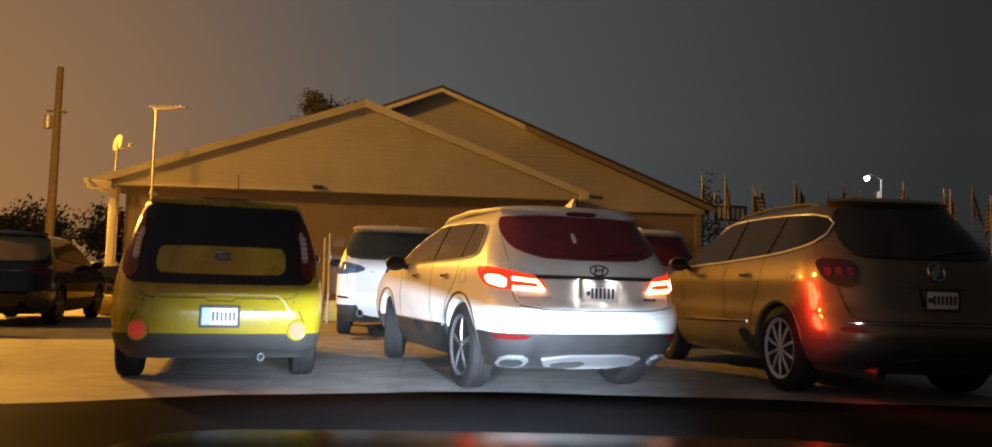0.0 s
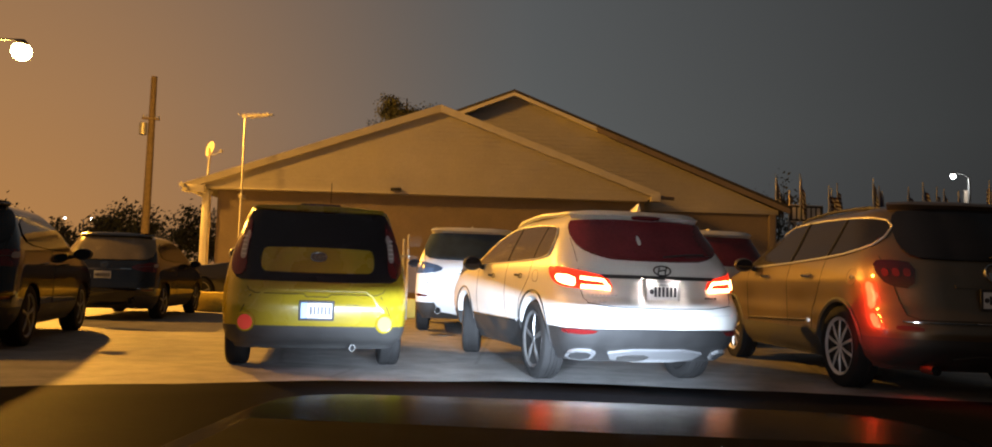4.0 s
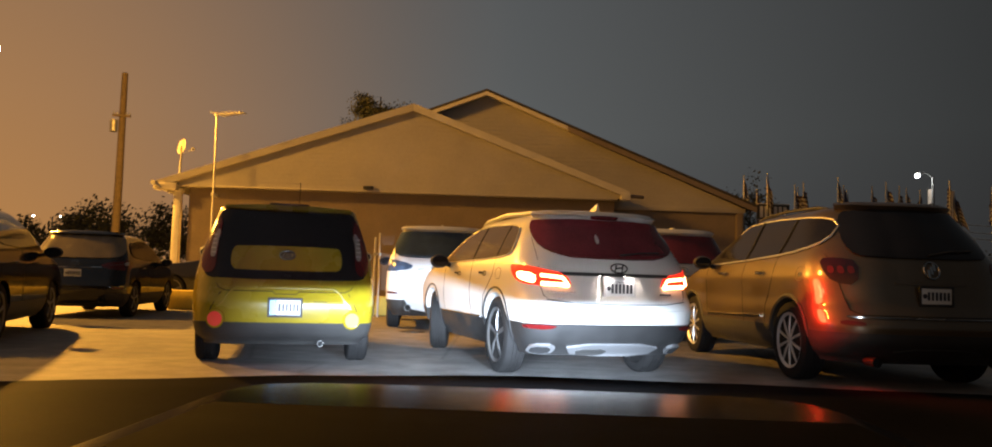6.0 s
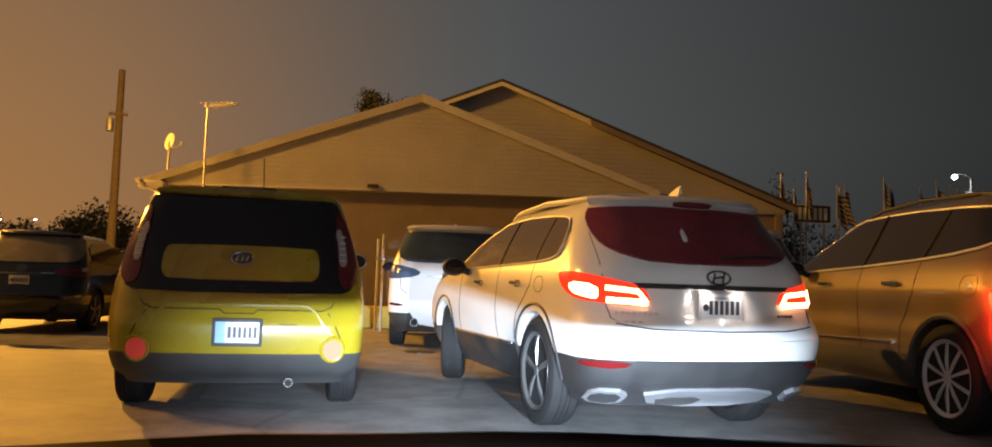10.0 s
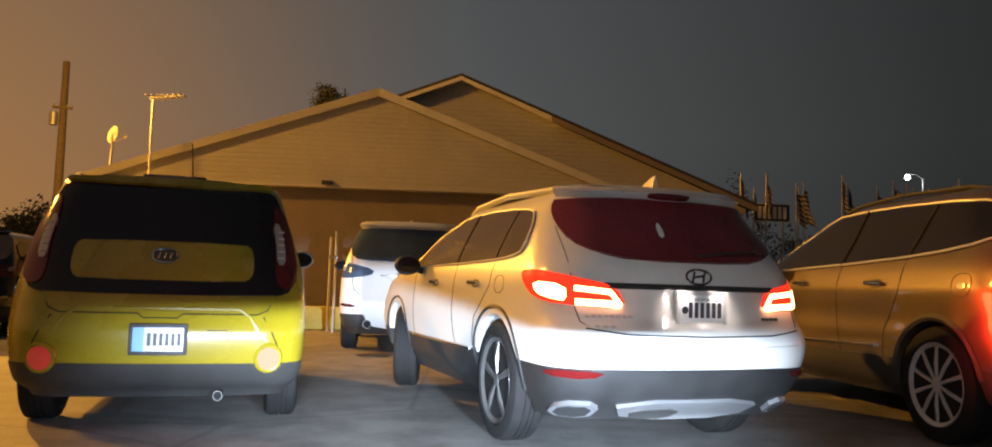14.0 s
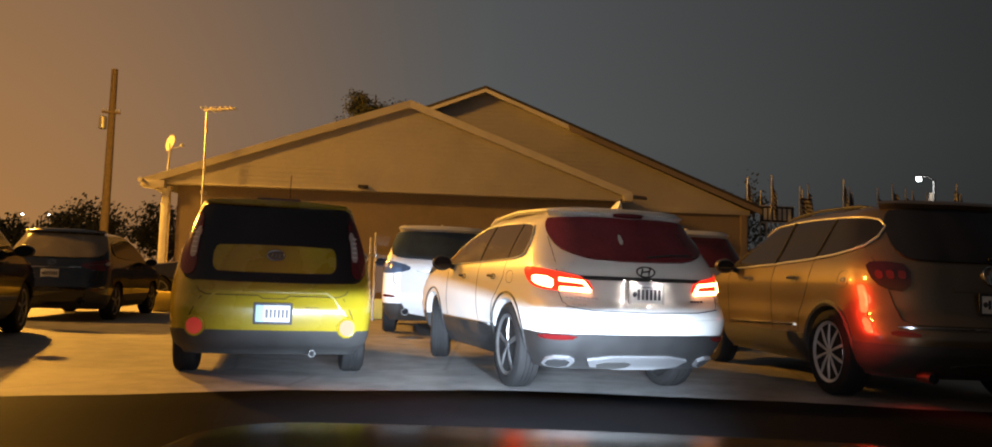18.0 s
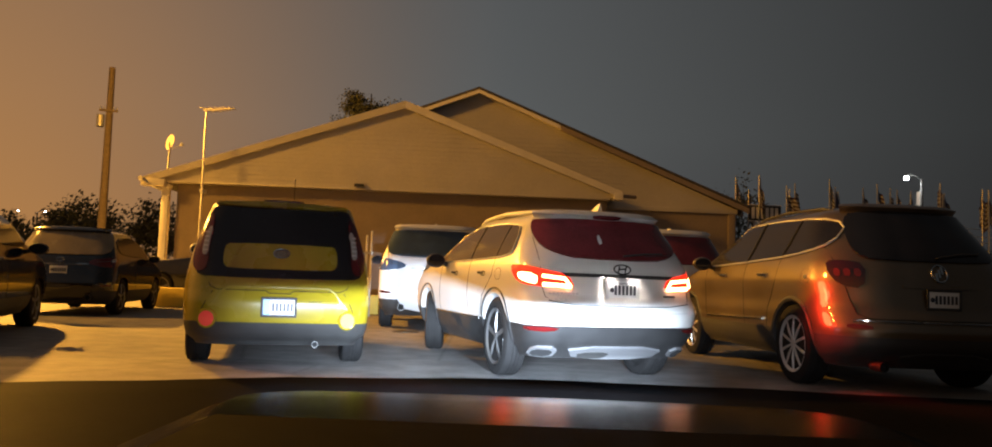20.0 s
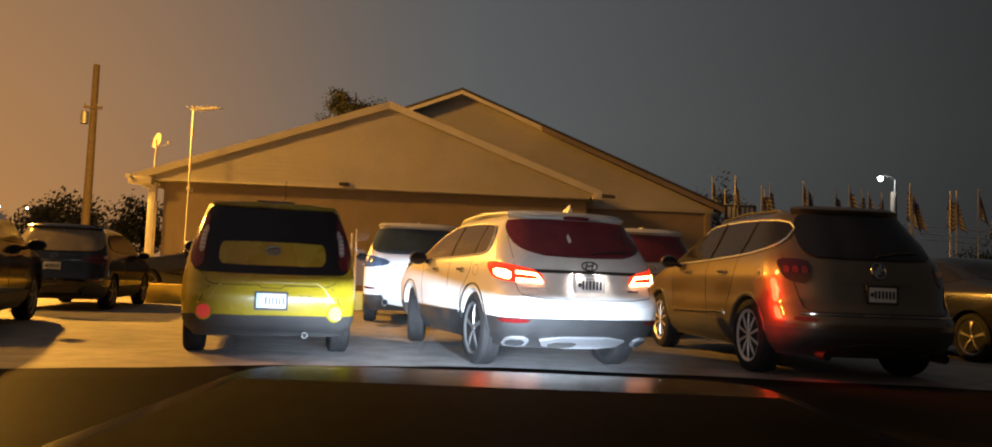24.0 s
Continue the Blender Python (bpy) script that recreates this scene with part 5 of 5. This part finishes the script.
    plate(car, sh, 0.86, off=0.016)
    part("shark_fin", box(-0.02, 0.02, 0.66, 0.84, 1.65, 1.73, 0.012), paint, car)
    em = part("emblem", sh.line("rear", [(0.062 * np.cos(a), 1.06 + 0.036 * np.sin(a)) for a in np.linspace(0, 2 * np.pi, 22, endpoint=False)], 0.006, 0.010, True), M_CHROME, car, "chrome oval emblem")
    part("emblem_bar", sh.line("rear", [(-0.045, 1.06), (0.045, 1.064)], 0.005, 0.010), M_CHROME, em)
    bars(car, sh, "rear", 0.30, 0.50, 0.975, 0.995, M_CHROME, 6, 0.010, "model_bar")
    for s in (-1, 1):
        part("bumper_reflector", sh.patch("rear", [(s * 0.72, 0.60), (s * 0.98, 0.615), (s * 0.98, 0.575), (s * 0.72, 0.565)], 0.010, 0.02, 1, 3), M_REDLENS, car, "narrow red bumper reflector")
        part("tail_cell", sh.patch("rear", [(s * 0.90, 1.09), (s * 1.02, 1.095), (s * 1.02, 1.03), (s * 0.90, 1.02)], 0.013, 0.012, 1, 2), M_CLEAR, car, "clear cell of the tail lamp")

    def side(s, m):
        win = [(0.75, 1.24), (0.85, 1.50), (1.7, 1.56), (2.3, 1.52), (3.2, 1.15), (1.2, 1.17)]
        part("side_window", sh.patch(m, win, 0.012, 0.03, 1, 9, 0.04), M_GLASS, car)
        mirror_part(car, (s * 1.04, 2.85, 1.14), s, M_INK)
        if rail:
            part("roof_rail", tube([(s * 0.60, 0.80, 1.65), (s * 0.62, 0.95, 1.70), (s * 0.63, 1.6, 1.715), (s * 0.62, 2.2, 1.68), (s * 0.60, 2.3, 1.64)], 0.02, 8), M_SILVERP, car)
        for y in (1.3, 2.3):
            part("door_handle", sh.line(m, [(y, 0.97), (y + 0.2, 0.98)], 0.015, 0.02), paint, car)
        dark_gap(car, sh, m, [(1.85, 1.15), (1.86, 0.48)])

    both(side)
    part("windscreen", sh.patch("front", [(-0.68, 1.18), (0.68, 1.18), (0.56, 1.56), (-0.56, 1.56)], 0.004, 0.012, 1, 4), M_GLASS, car)
    for x in (-0.80, 0.80):
        for y in (0.95, 3.6):
            add_wheel(car, x, y, "five", 0.36, 0.225)
    return car


def sedan(at, label, paint, name="sedan_car"):
    """A three-box saloon."""
    sh = Shell([
        (0.18, 0.25, 4.45, 0.78, 0.28, 0.5, 0.08), (0.28, 0.08, 4.60, 0.85, 0.34, 0.5, 0.10), (0.44, 0.00, 4.70, 0.89, 0.36, 0.5, 0.12),
        (0.62, 0.02, 4.70, 0.905, 0.38, 0.5, 0.13), (0.76, 0.05, 4.58, 0.90, 0.38, 0.5, 0.13), (0.90, 0.08, 4.1, 0.885, 0.38, 0.5, 0.13),
        (0.98, 0.14, 3.5, 0.86, 0.38, 0.5, 0.13), (1.02, 0.55, 3.25, 0.83, 0.40, 0.5, 0.12), (1.15, 1.0, 2.95, 0.76, 0.36, 0.45, 0.10),
        (1.32, 1.45, 2.55, 0.66, 0.3, 0.4, 0.08), (1.41, 1.75, 2.3, 0.55, 0.28, 0.3, 0.05), (1.44, 1.95, 2.15, 0.3, 0.1, 0.1, 0.02)])
    car = thing(name, at, label, "car", "dark cars in the next row")
    body_part(sh, car, paint, 0.30, 1.44, 44, (0.98, 3.68), 0.365, 0.905, label="painted body")
    body_part(sh, car, M_CLADK, 0.18, 0.32, 5, (0.98, 3.68), 0.37, 0.905, "lower_bumper", "", 0.006)
    part("rear_window", sh.patch("rear", [(-0.60, 1.34), (0.60, 1.34), (0.72, 1.06), (-0.72, 1.06)], 0.005, 0.015, 1, 5), M_GLASS, car)
    part("windscreen", sh.patch("front", [(-0.68, 1.05), (0.68, 1.05), (0.56, 1.34), (-0.56, 1.34)], 0.004, 0.012, 1, 4), M_GLASS, car)
    for s in (-1, 1):
        tl = part("tail_lamp", sh.patch("rear", [(s * 0.52, 0.86), (s * 1.0, 0.90), (s * 1.02, 0.74), (s * 0.60, 0.70)], 0.008, 0.02, 1, 4), M_REDLENS, car, "dark red tail lamp, unlit")
        part("lamp_cell", sh.patch("rear", [(s * 0.66, 0.83), (s * 0.78, 0.83), (s * 0.78, 0.76), (s * 0.66, 0.76)], 0.012, 0.012, 1, 2), M_CLEAR, tl)
    part("bumper_reflector", sh.patch("rear", [(0.4, 0.40), (0.75, 0.40), (0.75, 0.365), (0.4, 0.365)], 0.008, 0.02, 0, 2), M_REDLENS, car, "red bumper reflector")
    plate(car, sh, 0.56, off=0.012)

    def side(s, m):
        part("side_window", sh.patch(m, [(0.95, 1.05), (1.5, 1.32), (2.25, 1.34), (3.05, 1.03)], 0.005, 0.012, 1, 5), M_GLASS, car)
        mirror_part(car, (s * 0.98, 2.75, 1.04), s, paint)
        for y in (1.35, 2.3):
            part("door_handle", sh.line(m, [(y, 0.86), (y + 0.2, 0.865)], 0.014, 0.018), M_CHROME, car)

    both(side)
    for x in (-0.78, 0.78):
        for y in (0.98, 3.68):
            add_wheel(car, x, y, "five", 0.325, 0.21)
    return car


PEARL_AT = pose(1.365, 5.97, 0, 0, 0, 16.9)
for s in (-1, 1):
    lamp("brake_light", "SPOT", tuple(PEARL_AT @ Vector((s * 0.96, 0.42, 0.96))), 60 if s < 0 else 210, (1.0, 0.04, 0.012), 0.09 if s < 0 else 0.22, tuple(PEARL_AT @ Vector((s * 2.6, 0.0, 0.80))) if s < 0 else (3.30, 6.0, 0.80), 120 if s < 0 else 64, 0.7)
    lamp("plate_light", "SPOT", tuple(PEARL_AT @ Vector((s * 0.13, -0.01, 0.955))), 1.5, (1.0, 0.93, 0.82), 0.01, tuple(PEARL_AT @ Vector((s * 0.12, 0.13, 0.82))), 100, 0.6)


def sized(m, sx, sy, sz):
    return m @ Matrix.Diagonal((sx, sy, sz, 1))


yellow_hatchback(sized(pose(-1.73, 6.58, 0, 0, 0, 13.9), 0.955, 0.98, 1.0))
pearl_family_car(sized(PEARL_AT, 0.905, 0.955, 0.972))
taupe_family_car(sized(pose(4.15, 5.90, 0, 0, 0, 3.5), 0.945, 0.99, 0.985))
plain_suv(sized(pose(-0.59, 12.55, 0, 0, 0, 5.2), 1.016, 1.016, 1.06), "compact_suv_car", "white compact family car lit by headlamps, parked", M_WHITE, M_GLASSB, M_CLADK)
plain_suv(sized(pose(3.35, 11.7, 0, 0, 0, 6), 1.02, 1.02, 1.07), "compact_suv_car", "white compact family car with red glow painted in its rear window, parked", M_WHITE, M_GLASSR, M_CLADK)
plain_suv(sized(pose(-7.1, 13.1, 0, 0, 0, 9), 0.92, 0.97, 0.92), "dark_hatchback_car", "black family car with a lamp gleam painted in its rear glass, parked in shadow", M_BLACKCAR, M_GOLDG, M_CLADK, False)
plain_suv(sized(pose(-5.95, 7.0, 0, 0, 0, 17), 1, 1, 0.95), "dark_hatchback_car", "black family car in deep shadow, parked in the near row", M_BLACKCAR, M_GLASS, M_CLADK, False)
sedan(sized(pose(-4.3, 21.2, 0, 0, 0, 92), 1.05, 1.03, 1.17), "black saloon car side-on behind the kerb wall", M_BLACKCAR)
sedan(pose(8.0, 8.2, 0, 0, 0, 10), "black saloon car beside the large taupe car", M_BLACKCAR)

# ---- the car that carries the camera: bonnet, open cabin tub, lamps ----
OWN = pose(0.20, -1.62, 0, 0, 0, -2)
own = thing("own_car", OWN, "low black car with a glossy bonnet and lit headlamps", "car")
osh = Shell([
    (0.16, 0.3, 3.55, 0.90, 0.3, 0.3, 0.08), (0.25, 0.05, 3.74, 0.99, 0.36, 0.3, 0.10), (0.35, 0.0, 3.82, 1.04, 0.38, 0.3, 0.12),
    (0.44, 0.0, 3.84, 1.06, 0.38, 0.3, 0.12), (0.50, 0.03, 3.82, 1.06, 0.38, 0.3, 0.12), (0.53, 0.06, 3.72, 1.05, 0.38, 0.3, 0.12), (0.555, 0.10, 3.40, 1.03, 0.38, 0.3, 0.1), (0.57, 0.2, 2.9, 0.95, 0.38, 0.3, 0.08)],
    ((0, 0), (0.25, 0.24), (0.57, 0.495)))
me = bpy.data.meshes.new("body")
bm = osh.skin(0.16, 0.57, 26)
bmesh.ops.recalc_face_normals(bm, faces=bm.faces)
bm.to_mesh(me)
bm.free()
cuts = [box(-0.80, 0.80, 0.40, 1.50, 0.26, 1.2)]
for y in (0.75, 3.0):
    for s in (-1, 1):
        c = revolve([(-0.20, 0.235), (0.20, 0.235)], 36)
        bmesh.ops.translate(c, verts=c.verts, vec=(s * 1.0, y, 0.215))
        cuts.append(c)
for s in (-1, 1):
    cuts.append(box(s * 0.62 - 0.26, s * 0.62 + 0.26, 3.30, 4.2, 0.31, 0.42))
me = carve(me, cuts)
me.materials.clear()
me.materials.append(M_HOOD)
me.shade_smooth()
me.set_sharp_from_angle(angle=radians(30))
ob = new("body", me)
ob.parent = own
part("cowl", box(-0.93, 0.93, 1.52, 2.90, 0.488, 0.503, 0.006), M_COWL, own, "matt black cowl panel behind the bonnet")
for x in (-0.92, 0.92):
    for y in (0.75, 3.0):
        add_wheel(own, x, y, "five", 0.215, 0.21)
for s in (-1, 1):
    part("headlamp_bowl", box(s * 0.62 - 0.16, s * 0.62 + 0.16, 3.305, 3.33, 0.315, 0.415, 0.01), M_CHROME, own, "bright headlamp bowl")
    part("headlamp_shade", box(s * 0.62 - 0.255, s * 0.62 + 0.255, 3.40, 3.62, 0.4090, 0.4195), M_TRIM, own, "dark headlamp shade")
    p = OWN @ Vector((s * 0.62, 3.42, 0.392))
    lamp("headlamp_light", "SPOT", tuple(p), 4000 if s < 0 else 6400, (0.60, 0.81, 1.0), 0.005, tuple(OWN @ Vector((s * 0.30 - 0.36, 8.0, -0.18))), 56 if s < 0 else 48, 0.9)
    lamp("headlamp_beam", "SPOT", tuple(p), 4800 if s < 0 else 600, (0.66, 0.85, 1.0), 0.005, tuple(OWN @ Vector((-1.40 if s < 0 else 0.45, 14.5, 0.7))), 16 if s < 0 else 34, 1.0)
    q = OWN @ Vector((s * 0.62, 3.70, 0.40))
    lamp("headlamp_spill", "SPOT", tuple(q), 190, (0.80, 0.92, 1.0), 0.04, tuple(OWN @ Vector((s * 0.75, 8.0, 1.1))), 75, 0.8)

# ---- flags along the road ----


def flag(at, k):
    t = thing("flag", at, "small striped national flag hanging on a thin pole", "flag", "flags along the road")
    rng = random.Random(k)
    h = 4.75 + rng.uniform(-0.3, 0.3)
    part("pole", tube([(0, 0, 0), (0, 0, h * 0.5), (0, 0, h + 0.1)], 0.022, 6), M_GALV, t)
    bm = bmesh.new()
    uv = bm.loops.layers.uv.new("UVMap")
    nx, nz = 10, 9
    droop = rng.uniform(0.55, 0.85)
    verts = []
    for i in range(nx + 1):
        row = []
        for j in range(nz + 1):
            u, v = i / nx, j / nz
            x = 0.03 + u * (1 - droop) * 1.5 * (0.35 + 0.65 * (1 - v))
            z = h - (1 - v) * 0.95 - u * droop * 0.75 - 0.06 * np.sin(6 * u)
            y = 0.10 * np.sin(7 * u + 2 * v + k) * (0.3 + u)
            row.append((bm.verts.new((x, y, z)), u, v))
        verts.append(row)
    for i in range(nx):
        for j in range(nz):
            q = [verts[i][j], verts[i + 1][j], verts[i + 1][j + 1], verts[i][j + 1]]
            f = bm.faces.new([a[0] for a in q])
            for lp, a in zip(f.loops, q):
                lp[uv].uv = (a[1], a[2])
    part("cloth", bm, M_FLAG, t)
    return t


for k in range(24):
    fx = 9.6 + k * 0.52 + 0.22 * np.sin(k * 2.3)
    flag(pose(fx, 28.5 + 0.6 * np.sin(k * 1.7), 0, 0, 0, 20 + 70 * np.sin(k * 3.1)), k)

# ---- road sign beyond the large car ----
sign = thing("road_sign", pose(10.73, 28.6, 0.10, 0, 0, 4), "small dark sign with white bars on two posts", "sign")
part("panel", box(-0.62, 0.62, -0.03, 0.03, 3.30, 3.92, 0.01), M_TRIM, sign)
for z0, z1 in ((3.30, 3.325), (3.895, 3.92)):
    part("border", box(-0.62, 0.62, -0.042, -0.031, z0, z1), M_PAINTW, sign)
for k in range(6):
    part("lettering_bar", box(-0.52 + k * 0.18, -0.40 + k * 0.18, -0.042, -0.031, 3.40, 3.82), M_PAINTW, sign)
for x in (-0.4, 0.4):
    part("post", tube([(x, 0, -0.10), (x, 0, 1.6), (x, 0, 3.30)], 0.035, 8), M_GALV, sign)

# ---- cables ----
for k, (z0, z1) in enumerate(((5.1, 5.3), (4.65, 4.8), (4.3, 4.4))):
    cb = tube([(26.3 + 34 * u, 46.0 + 8 * u, z0 + (z1 - z0) * u - 1.2 * u * (1 - u) * 4 * 0.25) for u in np.linspace(0, 1, 14)], 0.03, 5)
    tagged(new("cable", to_mesh(cb, "cable", M_GALV)), "pale overhead cable slung between poles", "cable", "overhead cables")

# ---- trees ----


def tree(at, height, spread, seed, leaves, label):
    t = thing("tree", at, label, "tree", "trees behind the lot")
    rng = random.Random(seed)
    bm = tube([(0, 0, 0), (0.1, 0.05, height * 0.25), (0, 0.1, height * 0.5), (0.1, 0, height * 0.85)], height * 0.028, 9, r_end=0.03)
    tips = []
    for i in range(16):
        z = height * rng.uniform(0.3, 0.8)
        a = rng.uniform(0, 6.28)
        ln = spread * rng.uniform(0.5, 1.0) * (1.15 - z / height * 0.6)
        end = Vector((ln * np.cos(a), ln * np.sin(a), z + ln * rng.uniform(0.3, 0.9)))
        midp = Vector((end.x * 0.5, end.y * 0.5, z + (end.z - z) * 0.35))
        tube([(0, 0.05, z), tuple(midp), tuple(end)], height * 0.010, 5, bm, 0.015)
        tips += [end, (midp + end) / 2]
        for _ in range(3):
            e2 = end + Vector((rng.gauss(0, 1), rng.gauss(0, 1), rng.gauss(0.4, 0.6))) * spread * 0.25
            tube([tuple((midp + end) / 2), tuple(e2)], 0.03, 4, bm, 0.008)
            tips.append(e2)
    part("trunk", bm, M_BARK, t, "dark trunk and limbs")
    verts, faces = [], []
    for i in range(leaves):
        c = rng.choice(tips) + Vector((rng.gauss(0, 1), rng.gauss(0, 1), rng.gauss(0, 0.8))) * spread * 0.16
        n = Vector((rng.gauss(0, 1), rng.gauss(0, 1), rng.gauss(0, 1))).normalized()
        a = n.orthogonal().normalized() * rng.uniform(0.05, 0.14) * min(spread, 3.4) * 0.5
        c2 = n.cross(a) * 0.6
        k = len(verts)
        verts += [c - a, c + c2, c + a, c - c2]
        faces.append((k, k + 1, k + 2, k + 3))
    me = bpy.data.meshes.new("crown")
    me.from_pydata([tuple(v) for v in verts], [], faces)
    me.materials.append(M_LEAF)
    o = new("crown", me)
    o.parent = t
    o["label"] = "thin dark leaves in clumps"
    return t


tree(pose(-5.75, 40.5, 0), 12.1, 1.4, 3, 6500, "dark tree standing behind the building")
tree(pose(18.2, 62.0, 0), 8.6, 2.4, 5, 2200, "dark tree far behind the lot")
tree(pose(21.4, 64.0, 0), 9.0, 2.6, 8, 2400, "dark tree far behind the lot")
for k in range(14):
    tree(pose(-70 + k * 4.6, 72 + 6 * np.sin(k * 2.1), 0), 4.6 + 0.8 * np.sin(k * 1.7), 3.2, 20 + k, 4200, "dark tree in the far row")
for k in range(6):
    tree(pose(34 + k * 6.5, 92 + 5 * np.sin(k * 2.6), 0), 6.2 + 1.0 * np.sin(k * 1.3), 3.6, 50 + k, 1300, "dark tree in the far row")
